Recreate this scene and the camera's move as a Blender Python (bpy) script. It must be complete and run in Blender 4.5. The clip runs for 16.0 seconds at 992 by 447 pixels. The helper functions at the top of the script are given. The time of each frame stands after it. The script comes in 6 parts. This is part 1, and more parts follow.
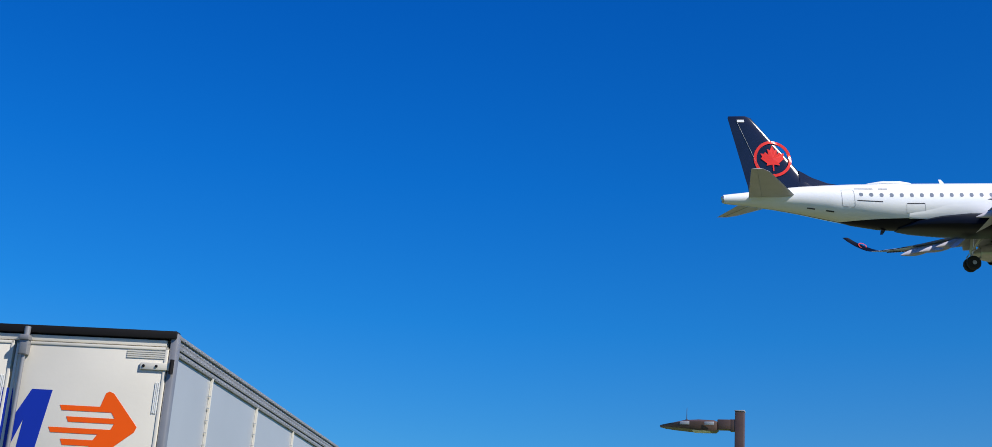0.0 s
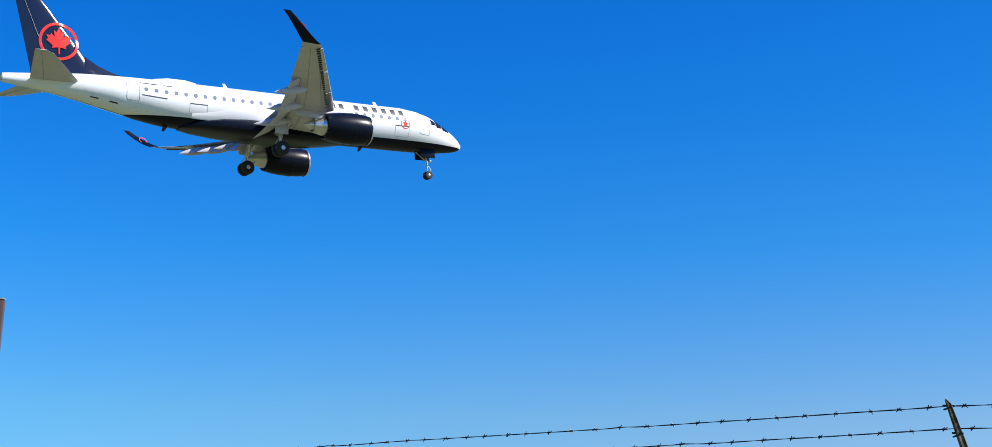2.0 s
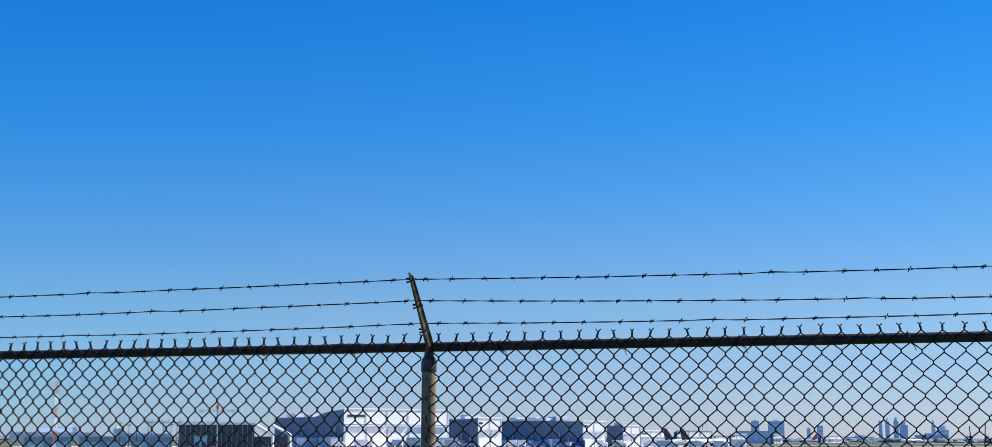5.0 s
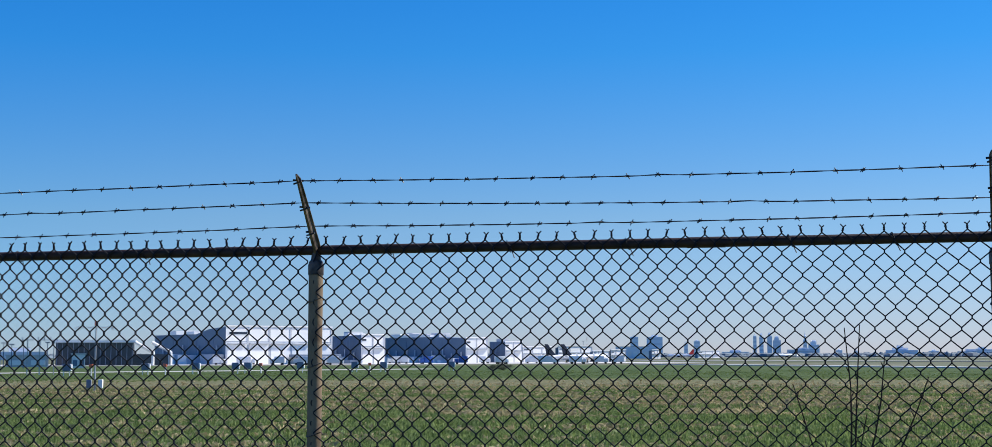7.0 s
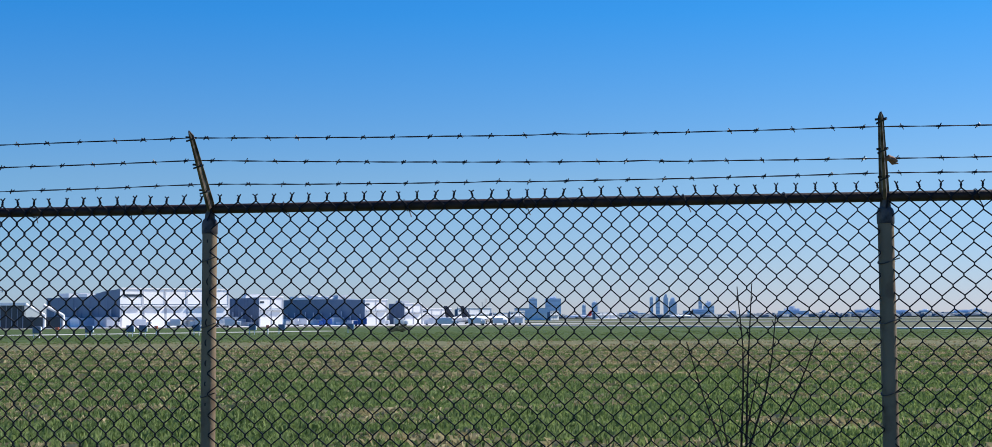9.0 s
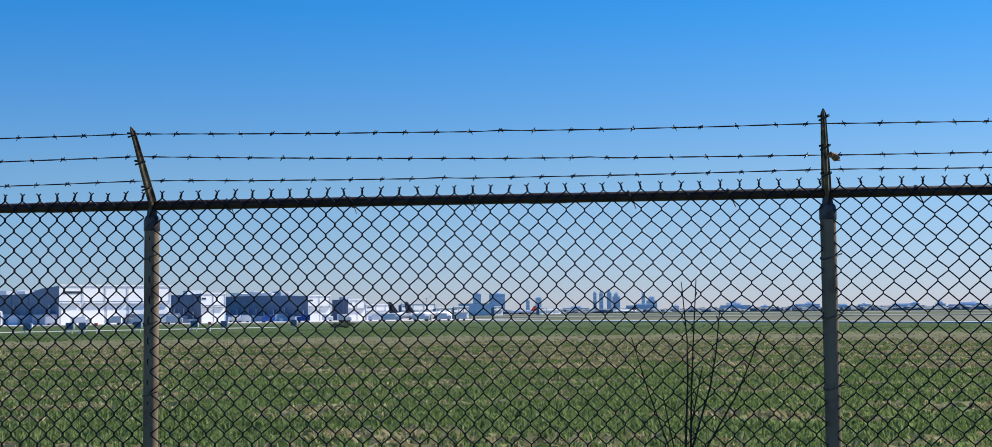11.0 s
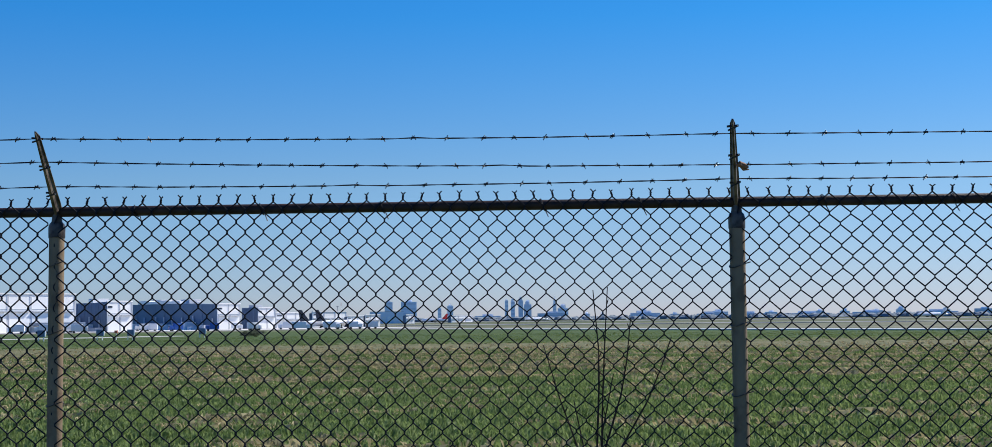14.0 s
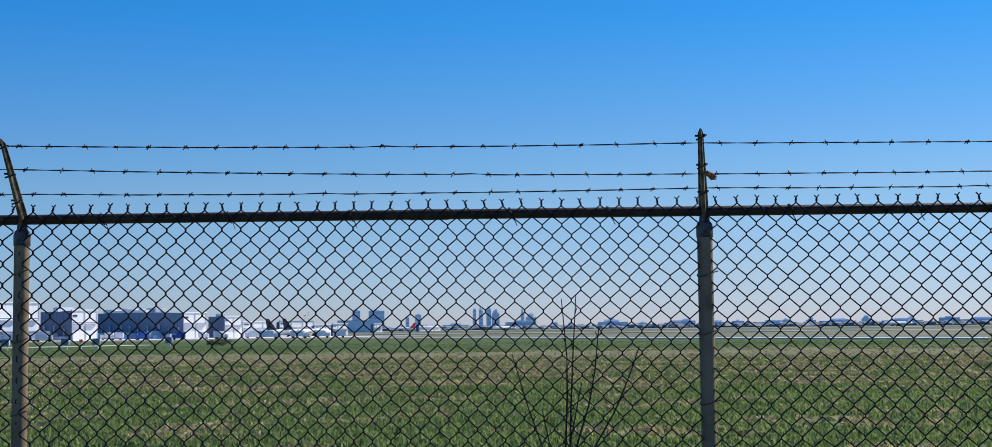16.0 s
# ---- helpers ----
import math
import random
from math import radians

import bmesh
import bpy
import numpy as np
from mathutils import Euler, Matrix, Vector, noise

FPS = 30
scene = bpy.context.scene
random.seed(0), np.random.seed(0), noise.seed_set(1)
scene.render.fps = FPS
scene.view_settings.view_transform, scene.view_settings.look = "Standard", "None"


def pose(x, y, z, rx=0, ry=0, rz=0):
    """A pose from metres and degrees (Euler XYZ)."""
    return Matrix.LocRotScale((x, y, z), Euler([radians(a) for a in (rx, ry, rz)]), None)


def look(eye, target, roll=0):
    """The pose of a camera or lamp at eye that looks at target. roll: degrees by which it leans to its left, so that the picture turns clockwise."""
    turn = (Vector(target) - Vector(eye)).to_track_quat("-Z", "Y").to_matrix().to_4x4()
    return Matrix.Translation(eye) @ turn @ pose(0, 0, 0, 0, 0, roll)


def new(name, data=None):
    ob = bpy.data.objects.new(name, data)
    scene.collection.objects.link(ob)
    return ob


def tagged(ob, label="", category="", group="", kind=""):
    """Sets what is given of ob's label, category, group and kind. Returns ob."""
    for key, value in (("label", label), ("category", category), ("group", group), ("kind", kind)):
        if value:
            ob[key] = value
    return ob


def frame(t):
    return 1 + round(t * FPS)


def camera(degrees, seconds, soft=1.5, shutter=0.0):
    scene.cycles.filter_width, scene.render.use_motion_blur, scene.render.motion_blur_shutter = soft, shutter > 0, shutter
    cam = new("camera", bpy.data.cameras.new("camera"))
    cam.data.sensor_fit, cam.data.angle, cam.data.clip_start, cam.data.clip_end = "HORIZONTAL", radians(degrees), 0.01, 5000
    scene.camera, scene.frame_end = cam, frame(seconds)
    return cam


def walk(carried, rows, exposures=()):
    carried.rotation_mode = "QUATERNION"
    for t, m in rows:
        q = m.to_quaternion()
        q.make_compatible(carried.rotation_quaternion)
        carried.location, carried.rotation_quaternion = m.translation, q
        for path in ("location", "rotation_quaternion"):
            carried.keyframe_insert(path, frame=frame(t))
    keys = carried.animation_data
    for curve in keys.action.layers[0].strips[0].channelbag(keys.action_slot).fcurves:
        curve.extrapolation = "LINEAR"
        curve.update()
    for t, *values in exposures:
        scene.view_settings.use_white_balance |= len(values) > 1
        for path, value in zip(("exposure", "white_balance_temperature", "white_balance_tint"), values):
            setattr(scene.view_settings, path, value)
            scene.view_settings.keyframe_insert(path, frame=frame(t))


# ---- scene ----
# ---- camera: stands by the fence and pans with the landing aircraft ----
EYE = 1.62
cam = camera(40.19, 16.0, soft=0.6)
# seconds, x, y, height offset, yaw, pitch, roll
ROWS = [
    (0.0, 0.0, -0.06, 0.12, 56.93, 17.04, -3.82), (0.5, 0.0, -0.06, 0.12, 35.76, 17.95, -0.4),
    (1.0, 0.0, -0.06, 0.12, 32.5, 17.95, -1.7), (1.5, 0.0, -0.06, 0.118, 32.2, 17.95, -1.2),
    (2.0, 0.002, -0.062, 0.116, 26.77, 13.85, -0.95), (2.5, 0.003, -0.063, 0.116, 18.96, 12.37, -0.82),
    (3.0, 0.002, -0.057, 0.112, 14.17, 11.03, -0.43), (3.5, 0.015, -0.063, 0.106, 10.48, 10.45, -0.09),
    (4.2, 0.024, -0.059, 0.099, 7.63, 9.87, -0.13), (6.5, -0.003, -0.018, 0.004, 0.98, 6.59, 0.05),
    (7.0, -0.004, -0.018, 0.002, 0.12, 5.54, 0.11), (7.5, 0.004, -0.019, 0.001, -1.11, 4.74, 0.21),
    (8.0, 0.003, -0.012, -0.005, -2.37, 4.48, 0.34), (8.5, 0.005, -0.008, -0.007, -3.14, 4.10, 0.36),
    (9.0, 0.007, -0.001, -0.01, -4.12, 3.92, 0.30), (11.5, -0.001, 0.008, -0.004, -6.94, 3.70, 0.61),
    (12.0, -0.001, 0.008, -0.003, -7.61, 3.80, 0.64), (12.5, 0.001, 0.009, -0.001, -8.58, 3.88, 0.67),
    (13.0, -0.001, 0.008, -0.004, -9.04, 3.92, 0.71), (13.5, -0.002, 0.013, -0.005, -9.91, 3.91, 0.69),
    (14.0, -0.002, 0.013, -0.005, -10.20, 4.01, 0.63), (14.5, -0.003, 0.012, -0.003, -10.62, 4.12, 0.64),
    (15.0, 0.0, 0.01, -0.002, -10.96, 4.27, 0.69), (15.5, -0.002, 0.011, -0.003, -11.26, 4.32, 0.62),
    (16.0, -0.005, 0.012, -0.006, -11.55, 4.37, 0.62),
]
walk(cam, [(t, pose(x, y, EYE + dz, 90 + pitch, roll, yaw)) for t, x, y, dz, yaw, pitch, roll in ROWS],
     exposures=[(0.0, 0.32), (0.5, 0.46), (1.0, 0.6), (1.5, 0.8), (2.0, 0.8), (4.0, 0.73), (7.0, 0.65), (9.0, 0.63), (11.5, 0.58), (16.0, 0.55)])

# ---- sky and sun ----
SUN_EL, SUN_BEARING = 44.0, 70.0        # bearing clockwise from +y
world = bpy.data.worlds.new("world")
scene.world = world
world.use_nodes = True
wn, wl = world.node_tree.nodes, world.node_tree.links
wn.clear()
sky = wn.new("ShaderNodeTexSky")
sky.sky_type = "NISHITA"
sky.sun_disc = False
sky.sun_elevation, sky.sun_rotation = radians(SUN_EL), radians(SUN_BEARING)
sky.altitude, sky.air_density, sky.dust_density, sky.ozone_density = 100, 1.0, 0.0, 5.0
# clear spring sky: pale towards the horizon, deep blue higher up
wtc = wn.new("ShaderNodeTexCoord")
wsep = wn.new("ShaderNodeSeparateXYZ")
wl.new(wtc.outputs["Generated"], wsep.inputs[0])
tint = wn.new("ShaderNodeValToRGB")
tint.color_ramp.elements[0].position, tint.color_ramp.elements[0].color = 0.0, (0.40, 0.48, 0.755, 1)
tint.color_ramp.elements[1].position, tint.color_ramp.elements[1].color = 0.45, (0.02, 0.46, 1.0, 1)
mid_tint = tint.color_ramp.elements.new(0.22)
mid_tint.color = (0.125, 0.555, 0.89, 1)
high_tint = tint.color_ramp.elements.new(0.32)
high_tint.color = (0.05, 0.515, 0.97, 1)
low_tint = tint.color_ramp.elements.new(0.1)
low_tint.color = (0.395, 0.555, 0.72, 1)
wl.new(wsep.outputs[2], tint.inputs[0])
hsv = wn.new("ShaderNodeMix")
hsv.data_type, hsv.blend_type = "RGBA", "MULTIPLY"
hsv.inputs[0].default_value = 1.0
wbg = wn.new("ShaderNodeBackground")
wbg.inputs["Strength"].default_value = 0.1
wout = wn.new("ShaderNodeOutputWorld")
wl.new(sky.outputs[0], hsv.inputs[6])
wl.new(tint.outputs[0], hsv.inputs[7])
away = wn.new("ShaderNodeVectorMath")
away.operation = "DOT_PRODUCT"
away.inputs[1].default_value = (math.sin(radians(SUN_BEARING)), math.cos(radians(SUN_BEARING)), 0)
wl.new(wtc.outputs["Generated"], away.inputs[0])
half = wn.new("ShaderNodeMath")
half.operation = "MULTIPLY_ADD"
half.inputs[1].default_value, half.inputs[2].default_value = 0.5, 0.5
wl.new(away.outputs["Value"], half.inputs[0])
deep = wn.new("ShaderNodeValToRGB")
deep.color_ramp.elements[0].position, deep.color_ramp.elements[0].color = 0.2, (0.5, 1.0, 1.13, 1)
deep.color_ramp.elements[1].position, deep.color_ramp.elements[1].color = 0.8, (1.1, 1.0, 0.955, 1)
deep.color_ramp.elements.new(0.57).color = (1.0, 1.0, 1.0, 1)
wl.new(half.outputs[0], deep.inputs[0])
deep_mix = wn.new("ShaderNodeMix")
deep_mix.data_type, deep_mix.blend_type = "RGBA", "MULTIPLY"
deep_mix.inputs[0].default_value = 1.0
wl.new(hsv.outputs[2], deep_mix.inputs[6])
wl.new(deep.outputs[0], deep_mix.inputs[7])
wl.new(deep_mix.outputs[2], wbg.inputs["Color"])
wl.new(wbg.outputs[0], wout.inputs["Surface"])
sun_data = bpy.data.lights.new("sun", "SUN")
sun_data.energy, sun_data.angle, sun_data.color = 5.0, radians(0.5), (1.0, 0.95, 0.88)
sun = new("sun", sun_data)
sb, se = radians(SUN_BEARING), radians(SUN_EL)
sun.matrix_world = look((60 * math.sin(sb), 60 * math.cos(sb), 60), (60 * math.sin(sb) - math.sin(sb) * math.cos(se), 60 * math.cos(sb) - math.cos(sb) * math.cos(se), 60 - math.sin(se)))


# ---- materials ----
def material(name, colour, rough=0.6, metal=0.0, vary=0.12, scale=3.0, bump=0.0, bump_scale=40.0, second=None, mix_scale=1.0, mix_width=0.15,
             mix_at=0.5, per_object=0.0, coat=0.0, spec=0.5):
    """A surface with variation at two scales, an optional second colour in patches, and relief."""
    m = bpy.data.materials.new(name)
    m.use_nodes = True
    nt = m.node_tree
    n, l = nt.nodes, nt.links
    bsdf = n["Principled BSDF"]
    tc = n.new("ShaderNodeTexCoord")
    big = n.new("ShaderNodeTexNoise")
    big.inputs["Scale"].default_value, big.inputs["Detail"].default_value = scale, 6
    l.new(tc.outputs["Object"], big.inputs["Vector"])
    rng = n.new("ShaderNodeMapRange")
    rng.inputs["From Min"].default_value, rng.inputs["From Max"].default_value = 0.25, 0.75
    rng.inputs["To Min"].default_value, rng.inputs["To Max"].default_value = 1 - vary, 1 + vary
    l.new(big.outputs["Fac"], rng.inputs["Value"])
    base = n.new("ShaderNodeRGB")
    base.outputs[0].default_value = (*colour, 1)
    col = base.outputs[0]
    if second:
        pn = n.new("ShaderNodeTexNoise")
        pn.inputs["Scale"].default_value, pn.inputs["Detail"].default_value = mix_scale, 8
        l.new(tc.outputs["Object"], pn.inputs["Vector"])
        pr = n.new("ShaderNodeMapRange")
        pr.inputs["From Min"].default_value, pr.inputs["From Max"].default_value = mix_at - mix_width, mix_at + mix_width
        l.new(pn.outputs["Fac"], pr.inputs["Value"])
        mx = n.new("ShaderNodeMix")
        mx.data_type = "RGBA"
        l.new(pr.outputs["Result"], mx.inputs[0])
        l.new(col, mx.inputs[6])
        mx.inputs[7].default_value = (*second, 1)
        col = mx.outputs[2]
    mul = n.new("ShaderNodeVectorMath")
    mul.operation = "SCALE"
    l.new(col, mul.inputs[0])
    l.new(rng.outputs["Result"], mul.inputs["Scale"])
    col = mul.outputs[0]
    if per_object:
        oi = n.new("ShaderNodeObjectInfo")
        orr = n.new("ShaderNodeMapRange")
        orr.inputs["To Min"].default_value, orr.inputs["To Max"].default_value = 1 - per_object, 1 + per_object
        l.new(oi.outputs["Random"], orr.inputs["Value"])
        mu2 = n.new("ShaderNodeVectorMath")
        mu2.operation = "SCALE"
        l.new(col, mu2.inputs[0])
        l.new(orr.outputs["Result"], mu2.inputs["Scale"])
        col = mu2.outputs[0]
    l.new(col, bsdf.inputs["Base Color"])
    bsdf.inputs["Roughness"].default_value, bsdf.inputs["Metallic"].default_value = rough, metal
    bsdf.inputs["Coat Weight"].default_value = coat
    bsdf.inputs["Specular IOR Level"].default_value = spec
    if bump:
        fine = n.new("ShaderNodeTexNoise")
        fine.inputs["Scale"].default_value, fine.inputs["Detail"].default_value = bump_scale, 5
        l.new(tc.outputs["Object"], fine.inputs["Vector"])
        bp = n.new("ShaderNodeBump")
        bp.inputs["Strength"].default_value, bp.inputs["Distance"].default_value = bump, 0.02
        l.new(fine.outputs["Fac"], bp.inputs["Height"])
        l.new(bp.outputs["Normal"], bsdf.inputs["Normal"])
    return m


M_RAIL = material("rail_paint", (0.015, 0.009, 0.008), 0.6, 0, 0.3, 8, 0.2, 120, (0.04, 0.02, 0.014), 14, spec=0.3)
M_POST = material("post_steel", (0.2, 0.15, 0.1), 0.6, 0, 0.2, 6, 0.12, 90, (0.1, 0.06, 0.04), 7, 0.1, 0.62, spec=0.15)
M_WIRE = material("fabric_wire", (0.006, 0.007, 0.011), 0.5, 0, 0.2, 20, spec=0.18)
M_BARB = material("barbed_wire_steel", (0.012, 0.016, 0.026), 0.45, 0, 0.2, 20, spec=0.4)
M_ARM = material("arm_steel", (0.15, 0.12, 0.1), 0.45, 0, 0.25, 15, 0.1, 100, (0.022, 0.015, 0.012), 12, 0.1, 0.5, spec=0.3)
M_TAG = material("rag_cloth", (0.2, 0.1, 0.055), 0.9, 0, 0.3, 60, 0.3, 200)
M_STEM = material("stem_bark", (0.04, 0.028, 0.022), 0.85, 0, 0.3, 30, spec=0.2)
M_WHITE = material("white_aircraft_paint", (0.82, 0.83, 0.84), 0.22, 0, 0.03, 0.5, coat=0.4)
M_BLACK = material("black_aircraft_paint", (0.003, 0.005, 0.014), 0.3, 0, 0.2, 0.6, spec=0.16)
M_NAVY = material("navy_fin_paint", (0.010, 0.013, 0.032), 0.2, 0, 0.2, 0.6, coat=0.15)
M_RED = material("red_livery_paint", (0.75, 0.035, 0.02), 0.3, 0, 0.05, 1)
M_GREYP = material("grey_wing_paint", (0.52, 0.50, 0.57), 0.35, 0, 0.08, 0.8)
M_ALU = material("bare_aluminium", (0.62, 0.62, 0.63), 0.28, 0.9, 0.1, 2)
M_TYRE = material("tyre_rubber", (0.018, 0.018, 0.018), 0.8, 0, 0.2, 8)
M_STRUT = material("gear_strut_steel", (0.6, 0.6, 0.6), 0.35, 0.6, 0.15, 6)
M_PANE = material("cockpit_glass", (0.01, 0.012, 0.016), 0.06, 0, 0.1, 1, spec=0.8)
M_LINE = material("panel_line_grey", (0.32, 0.33, 0.36), 0.5, 0, 0.1, 2)
M_WINDOW = material("cabin_window_glass", (0.2, 0.225, 0.28), 0.15, 0, 0.1, 2)
M_DARKLINE = material("dark_marking_paint", (0.03, 0.03, 0.04), 0.5, 0, 0.1, 2)
M_TRUCKW = material("cream_trailer_panel", (0.62, 0.585, 0.505), 0.4, 0, 0.06, 1.5, 0.03, 30)
M_TRUCKG = material("grey_trailer_side", (0.40, 0.42, 0.44), 0.35, 0.2, 0.06, 1.0)
M_TRUCKA = material("trailer_aluminium", (0.24, 0.24, 0.25), 0.4, 0.3, 0.15, 4)
M_TRUCKB = material("trailer_black_seal", (0.008, 0.007, 0.007), 0.6, 0, 0.2, 5, spec=0.2)
M_ORANGE = material("orange_decal", (0.85, 0.10, 0.004), 0.4, 0, 0.05, 2, spec=0.2)
M_BLUE = material("blue_decal", (0.008, 0.03, 0.33), 0.4, 0, 0.05, 2, spec=0.2)
M_LAMP = material("bronze_lamp_paint", (0.085, 0.052, 0.04), 0.38, 0.1, 0.15, 8)
M_LENS = material("lamp_lens", (0.75, 0.75, 0.72), 0.3, 0, 0.05, 4)


# ---- builders ----
def mesh_of(bm, name, mat, smooth=True):
    me = bpy.data.meshes.new(name)
    bm.normal_update()
    bm.to_mesh(me)
    bm.free()
    for m in (mat if isinstance(mat, (list, tuple)) else [mat]):
        me.materials.append(m)
    if smooth:
        me.shade_smooth()
        me.set_sharp_from_angle(angle=radians(35))
    return me


def part(name, bm, mat, parent, label="", smooth=True, place=None):
    """Links a bmesh as ONE mesh object under a thing or a part."""
    ob = new(name, mesh_of(bm, name, mat, smooth))
    ob.parent = parent
    if place is not None:
        ob.matrix_basis = place
    if label:
        tagged(ob, label)
    return ob


def thing(name, label, category, at=(0, 0, 0), group="", kind="", m=None):
    ob = new(name)
    ob.empty_display_size = 0.3
    ob.matrix_basis = m if m is not None else Matrix.Translation(at)
    return tagged(ob, label, category, group, kind)


def box(bm, x0, x1, y0, y1, z0, z1, bevel=0.0, m=None):
    made = bmesh.ops.create_cube(bm, size=1.0)["verts"]
    bmesh.ops.scale(bm, vec=(x1 - x0, y1 - y0, z1 - z0), verts=made)
    bmesh.ops.translate(bm, vec=((x0 + x1) / 2, (y0 + y1) / 2, (z0 + z1) / 2), verts=made)
    if bevel:
        edges = list({e for v in made for e in v.link_edges})
        made = bmesh.ops.bevel(bm, geom=edges, offset=bevel, segments=2, affect="EDGES", profile=0.5)["verts"]
    if m is not None:
        bmesh.ops.transform(bm, matrix=m, verts=list({v for v in made if v.is_valid}))
    return bm


def rod(bm, a, b, r0, r1=None, n=10, caps=True):
    """A tapered rod from a to b."""
    r1 = r0 if r1 is None else r1
    a, b = Vector(a), Vector(b)
    q = (b - a).to_track_quat("Z", "Y").to_matrix()
    rings = []
    for c, r in ((a, r0), (b, r1)):
        rings.append([bm.verts.new(c + q @ Vector((r * math.cos(2 * math.pi * k / n), r * math.sin(2 * math.pi * k / n), 0))) for k in range(n)])
    for k in range(n):
        bm.faces.new((rings[0][k], rings[0][(k + 1) % n], rings[1][(k + 1) % n], rings[1][k]))
    if caps:
        bm.faces.new(list(reversed(rings[0])))
        bm.faces.new(rings[1])
    return bm


def lathe(bm, profile, n=24, m=None, axis="X"):
    """Turns (along, radius) pairs about an axis."""
    rings = []
    for s, r in profile:
        ring = []
        for k in range(n):
            a = 2 * math.pi * k / n
            v = (s, r * math.cos(a), r * math.sin(a)) if axis == "X" else ((r * math.cos(a), s, r * math.sin(a)) if axis == "Y" else (r * math.cos(a), r * math.sin(a), s))
            v = Vector(v)
            ring.append(bm.verts.new(m @ v if m is not None else v))
        rings.append(ring)
    for a, b in zip(rings, rings[1:]):
        for k in range(n):
            bm.faces.new((a[k], a[(k + 1) % n], b[(k + 1) % n], b[k]))
    bm.faces.new(list(reversed(rings[0])))
    bm.faces.new(rings[-1])
    bmesh.ops.recalc_face_normals(bm, faces=bm.faces[:])
    return bm


def tube_points(bm, pts, r, n=5):
    """A tube along a polyline."""
    rings = []
    for i, p in enumerate(pts):
        d = (Vector(pts[min(i + 1, len(pts) - 1)]) - Vector(pts[max(i - 1, 0)])).normalized()
        q = d.to_track_quat("Z", "Y").to_matrix()
        rr = r[i] if isinstance(r, (list, tuple)) else r
        rings.append([bm.verts.new(Vector(p) + q @ Vector((rr * math.cos(2 * math.pi * k / n), rr * math.sin(2 * math.pi * k / n), 0))) for k in range(n)])
    for a, b in zip(rings, rings[1:]):
        for k in range(n):
            bm.faces.new((a[k], a[(k + 1) % n], b[(k + 1) % n], b[k]))
    bm.faces.new(list(reversed(rings[0])))
    bm.faces.new(rings[-1])
    return bm


def bearing(az, dist, z=0.0):
    """A place by its bearing in degrees to the left of +y and its distance."""
    return Vector((-math.sin(radians(az)) * dist, math.cos(radians(az)) * dist, z))


# ---- ground: one sheet, level by the fence, falling gently to the airfield ----
def ground_z(x, y):
    d = math.hypot(x, y)
    z = -0.0103 * max(0.0, min(d, 150.0) - 8.0) - 0.00225 * max(0.0, min(d, 640.0) - 150.0)
    if 12 < d < 300 and y > 0:
        z += 0.10 * noise.noise(Vector((x * 0.11, y * 0.11, 3.1))) * min(1.0, (d - 12) / 10)
    return z


